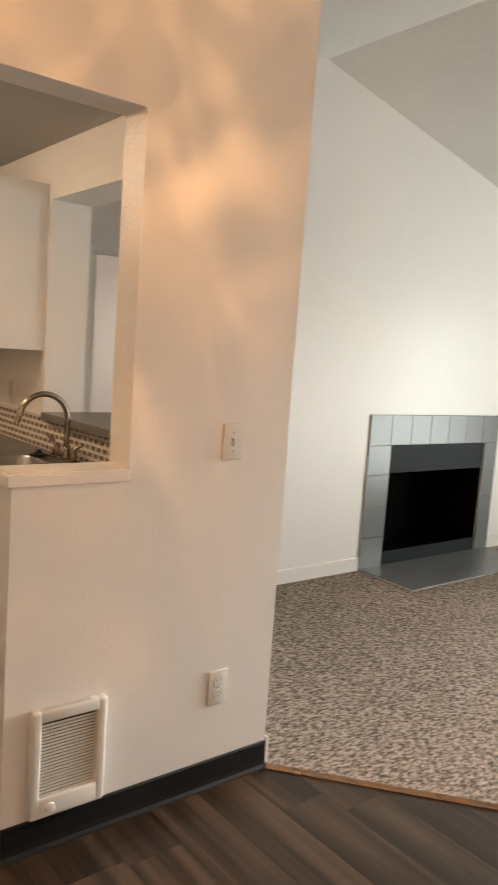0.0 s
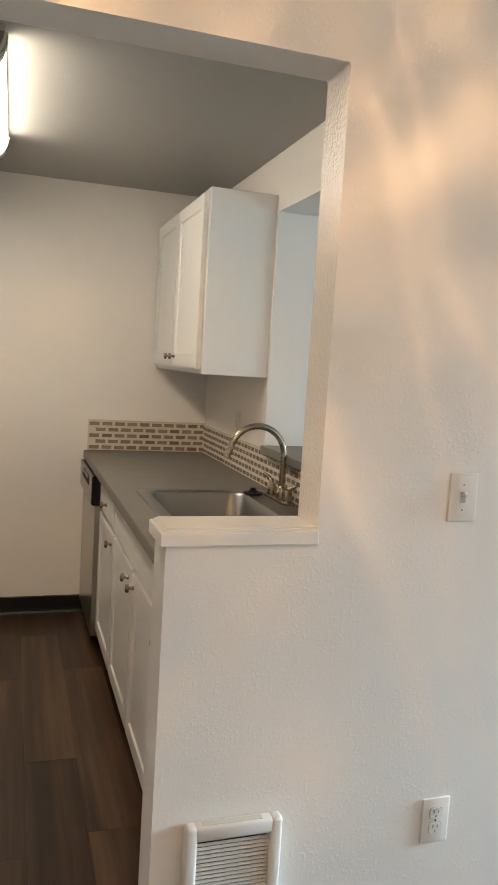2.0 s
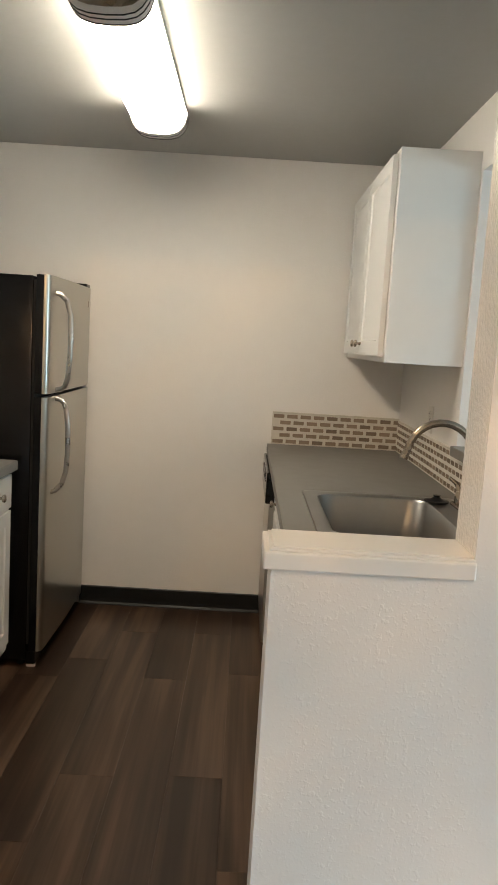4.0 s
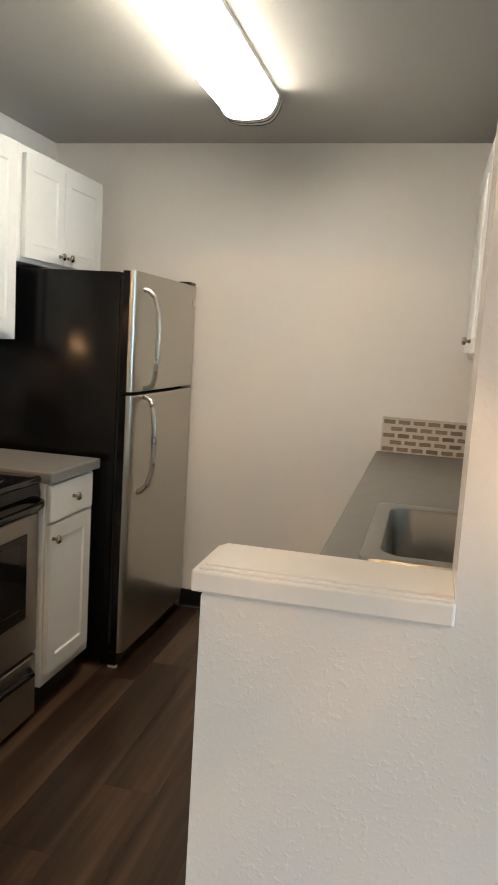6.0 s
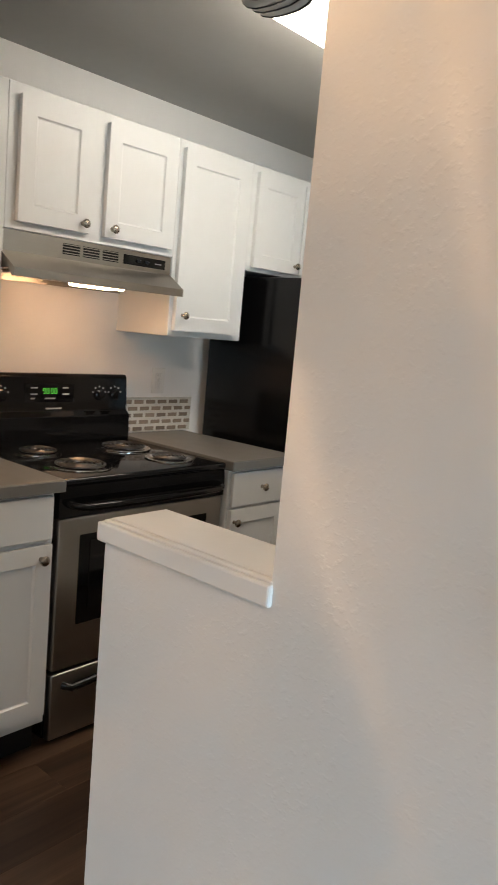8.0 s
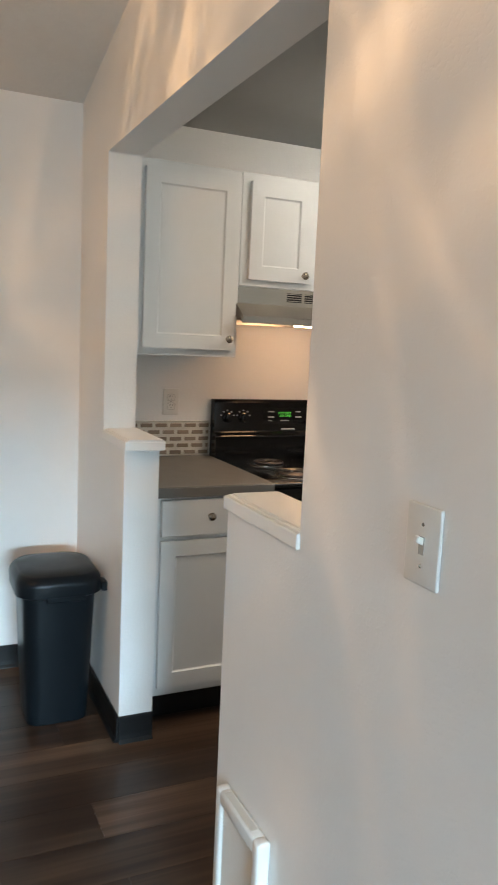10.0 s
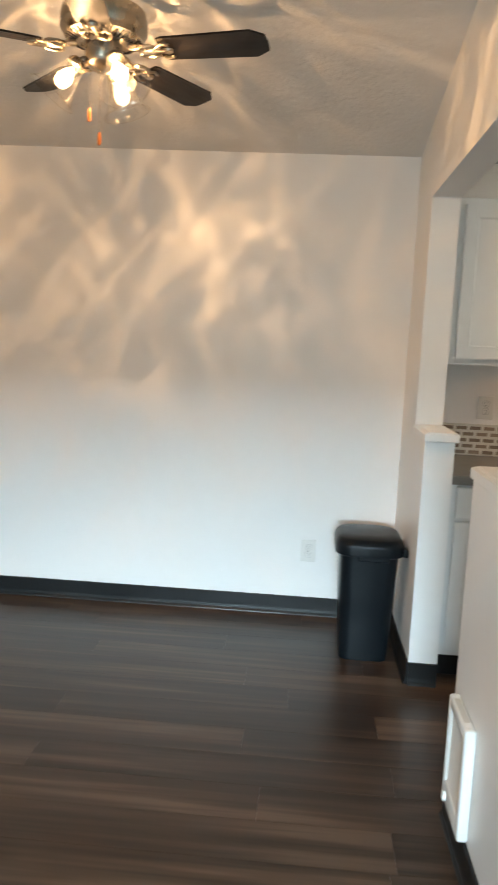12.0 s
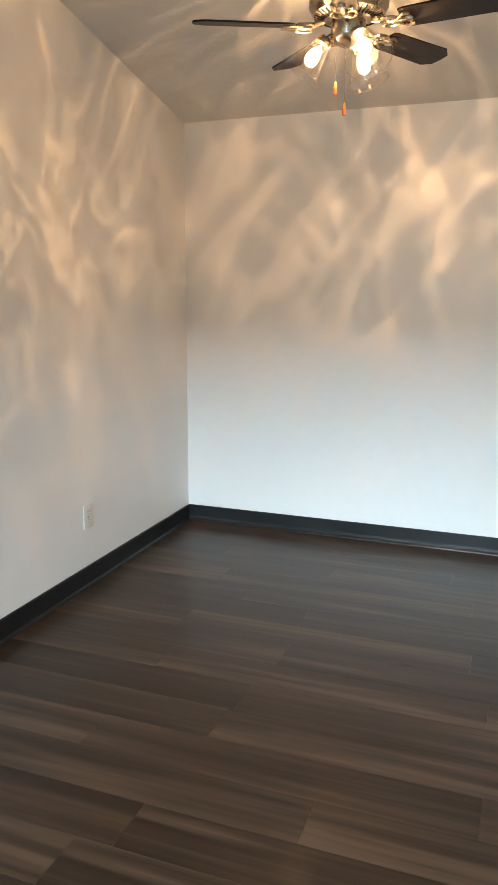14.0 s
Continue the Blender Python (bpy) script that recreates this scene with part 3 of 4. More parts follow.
def cabinet(name, m, w, d, z0, z1, fronts, label, toe=0.0, group=""):
    """fronts: (part name, x0, x1, z0, z1, knob x, knob z); None for no knob."""
    c = thing(name, m, label, "cabinet", group)
    if name == "sink_cabinet":
        b = bx(0, w, 0, 0.02, z0 + toe, z1, 0.0015, 1)
        for q in ((0, 0.018, 0.0205, d, z0 + toe, z1), (w - 0.018, w, 0.0205, d, z0 + toe, z1), (0.0185, w - 0.0185, 0.0205, d, z0 + toe, z0 + toe + 0.018)):
            bx(*q, bm=b)
    else:
        b = bx(0, w, 0.0, d, z0 + toe, z1, 0.0015, 1)
    part("body", b, CABINET, c)
    if toe:
        part("toe_kick", bx(0.001, w - 0.001, 0.055, d - 0.01, 0.0, z0 + toe - 0.0005), COVE, c, "black vinyl toe kick")
    for kind, x0, x1, a, e, kx, kz in fronts:
        # Added sheet in the slot-shade grey fills the gap behind each front.
        part("gap_sheet", bx(x0 + 0.012, x1 - 0.012, -0.0032, 0.0, a + 0.012, e - 0.012), SLOTGREY, c, "shade-grey sheet filling the gap behind the front")
        if kind == "door":
            f = shaker(x1 - x0, e - a)
        else:
            f = bx(0, x1 - x0, -0.019, 0, 0, e - a, 0.004, 2)
        f = part(kind, f, CABINET, c)
        f.location = (x0, -0.003, a)
        if kx is not None:
            knob(f, kx - x0, kz - a)
    return c


RUN_R, RUN_L, UP_R, UP_L = 0.130, -0.975, 0.462, -1.327
BASE, TOP = 0.868, 0.907
SINK_BASE, SINK_TOP = 0.877, 0.917  # the sink run stands a little higher than the range run
GB, GU = "kitchen base cabinets", "kitchen wall cabinets"
# sink run: x grows towards the partition
cabinet("base_cabinet", pose(RUN_R, 2.015, 0, 0, 0, -90), 0.505, 0.62, 0, SINK_BASE,
        [("drawer", 0.012, 0.492, 0.728, 0.860, 0.255, 0.785), ("door", 0.012, 0.492, 0.128, 0.706, 0.462, 0.662)],
        "white base cabinet with drawer and shaker door beside the dishwasher", 0.10, GB)
cabinet("sink_cabinet", pose(RUN_R, 1.509, 0, 0, 0, -90), 1.01, 0.62, 0, SINK_BASE,
        [("false_drawer", 0.012, 0.998, 0.728, 0.860, None, None), ("door", 0.012, 0.492, 0.128, 0.706, 0.437, 0.664), ("door", 0.512, 0.998, 0.128, 0.706, 0.562, 0.664)],
        "white painted sink base cabinet with two shaker doors", 0.10, GB)
cabinet("base_cabinet", pose(RUN_R, 0.498, 0, 0, 0, -90), 0.372, 0.62, 0, SINK_BASE,
        [("drawer", 0.012, 0.36, 0.728, 0.860, None, None), ("door", 0.012, 0.36, 0.128, 0.706, 0.035, 0.66)],
        "white painted base cabinet behind the half wall", 0.10, GB)
# range run: x grows towards the back wall
cabinet("base_cabinet", pose(RUN_L, 0.128, 0, 0, 0, 90), 0.450, 0.668, 0, BASE,
        [("drawer", 0.03, 0.438, 0.722, 0.858, 0.215, 0.795), ("door", 0.03, 0.438, 0.148, 0.706, 0.40, 0.665)],
        "white painted base cabinet with drawer between half wall and range", 0.11, GB)
cabinet("base_cabinet", pose(RUN_L, 1.360, 0, 0, 0, 90), 0.380, 0.668, 0, BASE,
        [("drawer", 0.010, 0.345, 0.722, 0.858, 0.18, 0.793), ("door", 0.010, 0.335, 0.160, 0.712, 0.030, 0.664)],
        "white painted narrow base cabinet between range and fridge", 0.11, GB)
# wall cabinets
cabinet("wall_cabinet", pose(UP_R, 2.632, 0, 0, 0, -90), 1.047, 0.294, 1.386, 2.162,
        [("door", 0.02, 0.512, 1.408, 2.140, 0.462, 1.455), ("door", 0.520, 1.020, 1.408, 2.140, 0.568, 1.455)],
        "white two-door shaker wall cabinet above the sink counter", 0, GU)
cabinet("wall_cabinet", pose(UP_L, 0.128, 0, 0, 0, 90), 0.450, 0.322, 1.366, 2.112,
        [("door", 0.045, 0.432, 1.395, 2.080, 0.402, 1.440)], "white shaker wall cabinet beside the range hood", 0, GU)
cabinet("wall_cabinet", pose(UP_L, 0.579, 0, 0, 0, 90), 0.731, 0.322, 1.662, 2.112,
        [("door", 0.035, 0.318, 1.688, 2.078, 0.285, 1.718), ("door", 0.382, 0.705, 1.688, 2.078, 0.412, 1.718)], "short white two-door wall cabinet above the range hood", 0, GU)
cabinet("wall_cabinet", pose(UP_L, 1.311, 0, 0, 0, 90), 0.428, 0.322, 1.354, 2.112,
        [("door", 0.018, 0.385, 1.378, 2.080, 0.055, 1.440)], "tall white shaker wall cabinet between hood and fridge", 0, GU)
cabinet("wall_cabinet", pose(UP_L, 1.740, 0, 0, 0, 90), 0.768, 0.322, 1.662, 2.112,
        [("door", 0.025, 0.345, 1.680, 2.080, 0.312, 1.715), ("door", 0.353, 0.725, 1.680, 2.080, 0.388, 1.715)], "short white two-door wall cabinet above the fridge", 0, GU)

# worktops
SX0, SX1, SY0, SY1 = 0.190, 0.700, 0.745, 1.385
top = holed(0.083, SIDE_IN - 0.001, THICK + 0.001, NORTH - 0.001, SX0, SX1, SY0, SY1, SINK_BASE, SINK_TOP)
def worktop(bm_, edge, label, base=BASE, top_=TOP):
    """A laminate top with its glued front edge band."""
    w = tagged(part("worktop", bm_, LAMINATE, None), label, "worktop")
    part("edge_band", bx(*edge, base + 0.001, top_ - 0.0035, 0.0006, 1), LAMINATE, w)


worktop(top, (0.0808, 0.083, THICK + 0.002, NORTH - 0.002), "grey laminate worktop with a cut-out for the sink", SINK_BASE, SINK_TOP)
worktop(bx(WEST + 0.001, -0.947, THICK + 0.002, 0.601, BASE, TOP, 0.004, 2), (-0.947, -0.9448, THICK + 0.004, 0.599), "short grey laminate worktop beside the half wall")
worktop(bx(WEST + 0.001, -0.945, 1.352, 1.745, BASE, TOP, 0.004, 2), (-0.945, -0.9428, 1.354, 1.743), "short grey laminate worktop between range and fridge")
tagged(part("bar_ledge", bx(0.715, 1.14, 0.362, 1.50, 1.064, 1.100, 0.004, 2), LAMINATE, None), "grey laminate bar ledge in the pass-through", "worktop")

# sink
sink = thing("sink", pose((SX0 + SX1) / 2, (SY0 + SY1) / 2, SINK_TOP), "stainless steel drop-in kitchen sink", "sink")
def ring(w, d, r, z, dx=0.0):
    return [(x + dx, y, z) for x, y in rounded(w, d, r, 6)]
basin = loft([ring(0.545, 0.670, 0.03, 0.0006), ring(0.540, 0.665, 0.03, 0.006), ring(0.505, 0.63, 0.03, 0.007), ring(0.385, 0.56, 0.06, 0.005, -0.035), ring(0.372, 0.548, 0.06, -0.004, -0.035), ring(0.350, 0.525, 0.07, -0.15, -0.035), ring(0.30, 0.475, 0.07, -0.168, -0.035), ring(0.09, 0.09, 0.044, -0.174, -0.035)], close_top=True)
part("basin", basin, SINK, sink, smooth=True)
part("drain", lathe([(0.0, -0.1725), (0.03, -0.1725), (0.042, -0.170), (0.044, -0.173)], pose(-0.035, 0, 0)), CHROME, sink, "chrome drain", True)
part("strainer_basket", lathe([(0, 0.010), (0.036, 0.010), (0.042, 0.013), (0.042, 0.018), (0.024, 0.020), (0.010, 0.030), (0.014, 0.036), (0, 0.038)], pose(0.185, 0.235, -0.003)), COVE, sink, "black sink strainer", True)

tap = thing("kitchen_faucet", pose(0.700, 1.185, SINK_TOP + 0.0055), "brushed nickel gooseneck kitchen faucet with side handles", "faucet")
part("deck_plate", loft([ring(0.052, 0.25, 0.024, 0.0), ring(0.052, 0.25, 0.024, 0.006), ring(0.042, 0.24, 0.02, 0.010)], True), NICKEL, tap, smooth=True)
spout = [(0.008, 0, 0.01), (0.008, 0, 0.10), (0.008, 0, 0.175)] + [(-0.102 + 0.110 * math.cos(radians(a)), 0.0, 0.175 + 0.112 * math.sin(radians(a))) for a in range(12, 168, 12)] + [(-0.214, 0, 0.185), (-0.222, 0, 0.165)]
part("spout", tube(spout, [0.016] + [0.0125] * (len(spout) - 3) + [0.0125, 0.0145], 14), NICKEL, tap, smooth=True)
part("collar", lathe([(0.024, 0.009), (0.023, 0.03), (0.018, 0.05), (0.014, 0.055)], pose(0.008, 0, 0)), NICKEL, tap, smooth=True)
h = lathe([(0.019, 0.009), (0.018, 0.035), (0.014, 0.05), (0, 0.055)], pose(0.0, 0.085, 0))
tube([(0, 0.085, 0.045), (-0.012, 0.095, 0.075), (-0.035, 0.105, 0.092)], [0.009, 0.008, 0.005], 10, h)
part("handle", h, NICKEL, tap, smooth=True)
h = lathe([(0.019, 0.009), (0.018, 0.04), (0.015, 0.055), (0, 0.06)], pose(0.0, -0.085, 0))
tube([(0, -0.085, 0.048), (0.015, -0.095, 0.066), (0.030, -0.105, 0.072)], [0.009, 0.008, 0.005], 10, h)
part("handle", h, NICKEL, tap, smooth=True)

# dishwasher at the end of the sink run
dw = thing("dishwasher", pose(0.128, 2.630, 0, 0, 0, -90), "stainless dishwasher with a black control panel, door shut", "dishwasher")
part("body", bx(0.003, 0.606, 0.005, 0.60, 0.10, 0.872), BLACK, dw)
part("door", bx(0.004, 0.605, -0.042, 0.0, 0.085, 0.722, 0.004), STEEL, dw, "brushed stainless door")
pan = bx(0.004, 0.605, -0.060, 0.0, 0.726, 0.868, 0.008)
panel = part("control_panel", pan, BLACK, dw, "glossy black control panel")
part("handle_recess", bx(0.14, 0.47, -0.0615, -0.055, 0.80, 0.842, 0.003), SHADOWHOLE, panel)
part("latch", bx(0.17, 0.44, -0.066, -0.0617, 0.832, 0.846, 0.002), STEEL_H, panel)
part("toe_kick", bx(0.006, 0.603, 0.06, 0.09, 0.0, 0.084), COVE, dw)

# range
RY0, RW = 0.604, 0.744
rng = thing("electric_range", pose(-1.018, RY0, 0, 0, 0, 90), "black and stainless electric coil range with closed oven door", "stove")
body = bx(0.0, RW, 0.0, 0.615, 0.02, 0.8715, 0.003)
part("body", body, BLACK, rng)
part("cooktop", bx(-0.002, RW + 0.002, -0.040, 0.615, 0.872, 0.899, 0.011, 4), BLACK, rng, "glossy black enamel cooktop", True)
part("front_rail", prism([(-0.034, 0.772), (-0.036, 0.836), (-0.030, 0.8715), (0.0, 0.8715), (0.0, 0.772)], 0.0, RW, "x", 0), BLACK, rng)
door = part("oven_door", bx(0.004, RW - 0.004, -0.034, -0.001, 0.262, 0.769, 0.006, 3), STEEL_H, rng, "stainless oven door", True)
part("window_frame", bx(0.085, RW - 0.085, -0.0365, -0.033, 0.408, 0.710, 0.003), BLACK, door)
part("window", bx(0.125, RW - 0.125, -0.0385, -0.036, 0.452, 0.690, 0.002), DARKGLASS, door, "dark oven window")
hp = [(0.035, -0.036, 0.818), (0.045, -0.064, 0.815), (0.075, -0.078, 0.812), (0.20, -0.084, 0.811), (0.38, -0.086, 0.811), (0.56, -0.084, 0.811), (RW - 0.075, -0.078, 0.812), (RW - 0.045, -0.064, 0.815), (RW - 0.035, -0.036, 0.818)]
part("oven_handle", tube(hp, 0.013, 12), BLACK, rng, "black oven handle", True)
drawer = part("storage_drawer", bx(0.004, RW - 0.004, -0.034, -0.001, 0.022, 0.250, 0.006, 3), STEEL_H, rng, "stainless storage drawer", True)
part("drawer_handle", tube([(0.05, -0.030, 0.205), (0.07, -0.055, 0.200), (0.2, -0.060, 0.212), (0.38, -0.062, 0.217), (0.56, -0.060, 0.212), (RW - 0.07, -0.055, 0.200), (RW - 0.05, -0.030, 0.205)], 0.013, 12), BLACK, drawer, "curved black handle", True)
bg = part("backguard", prism([(0.552, 0.898), (0.628, 0.898), (0.628, 1.168), (0.600, 1.168), (0.588, 1.156), (0.578, 1.020), (0.556, 1.002)], 0.0, RW, "x", 0.004), BLACK, rng, "black control backguard")
for kx in (0.065, 0.145, RW - 0.145, RW - 0.065):
    k = lathe([(0, 0), (0.024, 0), (0.023, 0.010), (0.017, 0.013), (0.015, 0.024), (0, 0.025)], pose(kx, 0.5835, 1.084, 85), 18)
    part("control_knob", k, BLACK, bg, "", True)
    for a in range(-140, 141, 35):
        bx(kx + 0.034 * math.sin(radians(a)) - 0.003, kx + 0.034 * math.sin(radians(a)) + 0.003, 0.5825, 0.586, 1.084 + 0.034 * math.cos(radians(a)) - 0.003, 1.084 + 0.034 * math.cos(radians(a)) + 0.003, bm=(marks := marks if kx != 0.065 or a > -140 else bmesh.new()))
tagged(part("knob_marks", marks, PRINT, bg), kind="stuff")
part("clock", bx(RW / 2 - 0.125, RW / 2 + 0.10, 0.5805, 0.586, 1.055, 1.130, 0.001, 1), DARKGLASS, bg)
digits = bmesh.new()
for i, x in enumerate((0.0, 0.016, 0.036, 0.052)):
    for dx, dz, w, hh in ((0, 0, 0.002, 0.010), (0, 0.011, 0.002, 0.010), (0.009, 0, 0.002, 0.010), (0.009, 0.011, 0.002, 0.010), (0.002, 0.020, 0.007, 0.002), (0.002, -0.001, 0.007, 0.002)):
        if (i, dx, dz) != (0, 0, 0):
            bx(RW / 2 - 0.045 + x + dx, RW / 2 - 0.045 + x + dx + w, 0.5795, 0.5805, 1.090 + dz, 1.090 + dz + hh, bm=digits)
part("clock_digits", digits, DIGITS, bg, "green lit clock digits")
pr = bmesh.new()
for x, z, w in ((-0.10, 1.13, 0.03), (-0.10, 1.105, 0.03), (0.045, 1.13, 0.025), (0.045, 1.105, 0.03), (-0.10, 1.088, 0.02), (-0.035, 1.088, 0.045), (-0.03, 1.048, 0.07)):
    bx(RW / 2 + x, RW / 2 + x + w, 0.5795 if z > 1.06 else 0.576, 0.582, z - 0.020, z - 0.014, bm=pr)
tagged(part("panel_print", pr, PRINT, bg), kind="stuff")
for bxx, by, r in ((0.178, 0.118, 0.098), (0.575, 0.105, 0.078), (0.185, 0.385, 0.078), (0.560, 0.360, 0.098)):
    burner = part("drip_pan", lathe([(r + 0.012, 0.0005), (r + 0.012, 0.004), (r, 0.006), (r - 0.012, 0.001), (r * 0.5, -0.004), (0.0, -0.005)], pose(bxx, by, 0.8995), 36), CHROME, rng, "chrome drip pan", True)
    turns, pts = 4.2 if r < 0.09 else 5.2, []
    for i in range(int(turns * 22) + 1):
        a = 2 * math.pi * i / 22
        q = 0.014 + (r - 0.022) * i / (turns * 22)
        pts.append((bxx + q * math.cos(a), by + q * math.sin(a), 0.910))
    part("coil", tube(pts, 0.0042, 6), COIL, burner, "black heating coil", True)

# range hood
hood = thing("range_hood", pose(-1.247, 0.572, 1.510, 0, 0, 90), "stainless under-cabinet range hood with its lamp on", "range hood")
part("shell", prism([(0.0, 0.0), (0.0, 0.028), (0.085, 0.082), (0.085, 0.150), (0.40, 0.150), (0.40, 0.0), (0.39, 0.0), (0.39, 0.025), (0.03, 0.025), (0.012, 0.0)], 0.0, 0.735, "x", 0.0), STEEL_H, hood)
for x0 in (0.235, 0.32, 0.405):
    v = part("vent", bx(x0, x0 + 0.07, 0.0835, 0.086, 0.098, 0.135), SHADOWHOLE, hood, "dark vent slots")
    for i in range(4):
        part("slat", bx(x0, x0 + 0.07, 0.082, 0.0845, 0.1015 + i * 0.0095, 0.1045 + i * 0.0095), STEEL_H, v)
sw = part("switch_plate", bx(0.500, 0.705, 0.082, 0.086, 0.098, 0.133, 0.001, 1), BLACK, hood, "black switch plate")
for x0 in (0.56, 0.60):
    part("rocker", bx(x0, x0 + 0.02, 0.077, 0.0822, 0.109, 0.121, 0.002, 1), PLASTIC, sw)
part("rocker_print", bx(0.650, 0.685, 0.0814, 0.0822, 0.113, 0.117), PRINT, sw)
part("filter", bx(0.06, 0.30, 0.05, 0.37, 0.014, 0.0245, 0.002, 1), CHROME, hood, "metal mesh grease filter")
part("lamp_lens", bx(0.30, 0.48, 0.035, 0.14, -0.005, 0.020, 0.008, 3), HOODLENS, hood, "glowing lamp lens", True)

# fridge with the freezer above
FY, FW, FZ = 1.814, 0.788, 1.650
fr = thing("refrigerator", pose(-0.850, FY, 0, 0, 0, 90), "black sided top-freezer refrigerator with stainless doors", "refrigerator")
part("body", bx(0.004, FW - 0.004, 0.068, 0.74, 0.03, FZ - 0.006, 0.006), BLACKTEX, fr, "black textured cabinet", True)
part("gasket", bx(0.012, FW - 0.012, 0.056, 0.0675, 0.10, FZ - 0.02), SHADOWHOLE, fr)


def fridge_door(z0, z1, name):
    o = [(0.0, 0.024), (0.0, 0.022)] + [(0.022 - 0.022 * math.cos(radians(a)), 0.022 - 0.022 * math.sin(radians(a))) for a in (20, 45, 70)] + [(0.03, -0.0005), (FW * 0.5, -0.006), (FW - 0.03, -0.0005)]
    o += [(FW - 0.022 + 0.022 * math.cos(radians(a)), 0.022 - 0.022 * math.sin(radians(a))) for a in (70, 45, 20)] + [(FW, 0.022), (FW, 0.024)]
    d = part(name, prism(o, z0, z1, "z"), STEEL, fr, "brushed stainless door", True)
    part("door_edge", bx(0.001, FW - 0.001, 0.0245, 0.055, z0 + 0.001, z1 - 0.001, 0.002), BLACKTEX, d, "black door edge")
    return d


upper, lower = fridge_door(1.172, FZ, "freezer_door"), fridge_door(0.075, 1.158, "fridge_door")
part("handle", tube([(0.090, 0.004, 1.585), (0.094, -0.020, 1.580), (0.102, -0.045, 1.555), (0.108, -0.060, 1.50), (0.109, -0.063, 1.42), (0.108, -0.062, 1.32), (0.110, -0.054, 1.235), (0.116, -0.042, 1.200), (0.122, -0.022, 1.186), (0.126, 0.003, 1.182)], 0.0115, 12), GRIPSTEEL, upper, "curved steel handle", True)
part("handle", tube([(0.126, 0.003, 1.148), (0.122, -0.022, 1.144), (0.116, -0.042, 1.130), (0.110, -0.054, 1.095), (0.108, -0.062, 1.02), (0.109, -0.063, 0.92), (0.108, -0.058, 0.84), (0.102, -0.043, 0.785), (0.094, -0.018, 0.757), (0.090, 0.004, 0.750)], 0.0115, 12), GRIPSTEEL, lower, "curved steel handle", True)
part("badge", bx(FW - 0.075, FW - 0.040, -0.0065, 0.0, 1.555, 1.585, 0.001, 1), CHROME, upper, "small metal badge")
part("hinge_cover", bx(FW - 0.085, FW - 0.004, 0.006, 0.07, FZ + 0.0005, FZ + 0.018, 0.005), BLACK, fr, "black hinge cover")
part("base_grille", bx(0.01, FW - 0.01, 0.03, 0.0675, 0.012, 0.072, 0.003), BLACK, fr)
for fx, fy in ((0.05, 0.10), (FW - 0.05, 0.10), (0.05, 0.68), (FW - 0.05, 0.68)):
    part("foot", lathe([(0, 0), (0.018, 0), (0.018, 0.03), (0, 0.03)], pose(fx, fy, 0), 10), PLASTIC, fr)
part("foot_cover", bx(0.012, 0.03, 0.03, 0.066, 0.0, 0.012), IVORY, fr)

# ceiling light of the kitchen
LY0, LY1, LX, LR = 0.785, 1.958, -0.457, 0.116
lt = thing("ceiling_light", pose(LX, LY0, KCEIL), "long fluorescent wraparound ceiling light, lit, with dark ringed ends", "ceiling light")
def shell(r, drop):
    half = [(r, -0.0215), (r * 0.96, -drop * 0.42), (r * 0.89, -drop * 0.62), (r * 0.78, -drop * 0.79), (r * 0.63, -drop * 0.91), (r * 0.38, -drop * 0.98), (0.0, -drop)]
    return [(-x, z) for x, z in half[:-1]] + half[::-1]
part("diffuser", prism(shell(LR - 0.006, 0.106), 0.0765, LY1 - LY0 - 0.0765, "y"), LENS, lt, "glowing white acrylic diffuser", True)
for y0, y1 in ((0.0, 0.076), (LY1 - LY0 - 0.076, LY1 - LY0)):
    e = part("end_cap", prism(shell(LR, 0.112), y0, y1, "y"), IVORY, lt, "white plastic end cap with dark rings", True)
    for k in (0.05, 0.42, 0.86):
        yy = y0 + (y1 - y0) * k
        part("ring", prism(shell(LR + 0.0015, 0.114), yy, yy + 0.0045, "y"), COVE, e, "dark ring")
# Pan added between diffuser and ceiling to cut the upward glow.
part("base_pan", bx(-0.1095, 0.1095, 0.004, LY1 - LY0 - 0.004, -0.021, -0.0005, 0.003), IVORY, lt, "white pan added to hold the glow off the ceiling")
part("end_plate", prism(shell(LR - 0.008, 0.096), -0.003, 0.0, "y"), FANMETAL, lt, "bronze end plate")

# ---- dining area ----
FX, FYC, FZB = -0.218, -1.188, 2.293
fan = thing("ceiling_fan", pose(FX, FYC, 0), "five-blade ceiling fan with dark blades and lit glass shades", "ceiling fan")
part("canopy", lathe([(0.066, vault(FX) + 0.012), (0.066, vault(FX) - 0.03), (0.05, vault(FX) - 0.06), (0.022, vault(FX) - 0.075)], n=28), FANMETAL, fan, "nickel ceiling canopy", True)
part("downrod", lathe([(0.0135, vault(FX) - 0.05), (0.0135, 2.425)], n=12), FANMETAL, fan, smooth=True)
part("motor_housing", lathe([(0.02, 2.452), (0.045, 2.448), (0.06, 2.432), (0.105, 2.424), (0.128, 2.410), (0.134, 2.385), (0.134, 2.352), (0.126, 2.338), (0.122, 2.330), (0.075, 2.312), (0.0, 2.312)], n=40), FANMETAL, fan, "antique nickel motor housing", True)
slots = bmesh.new()
for i in range(40):
    a = 2 * math.pi * i / 40
    s = bx(-0.002, 0.002, -0.018, 0.018, -0.0015, 0.0015)
    s.transform(Matrix.Rotation(a, 4, "Z") @ pose(0, 0.100, 2.3205, 20))
    me = bpy.data.meshes.new("s")
    s.to_mesh(me), s.free()
    slots.from_mesh(me)
    bpy.data.meshes.remove(me)
part("vent_slots", slots, SHADOWHOLE, fan, "dark vent slots")
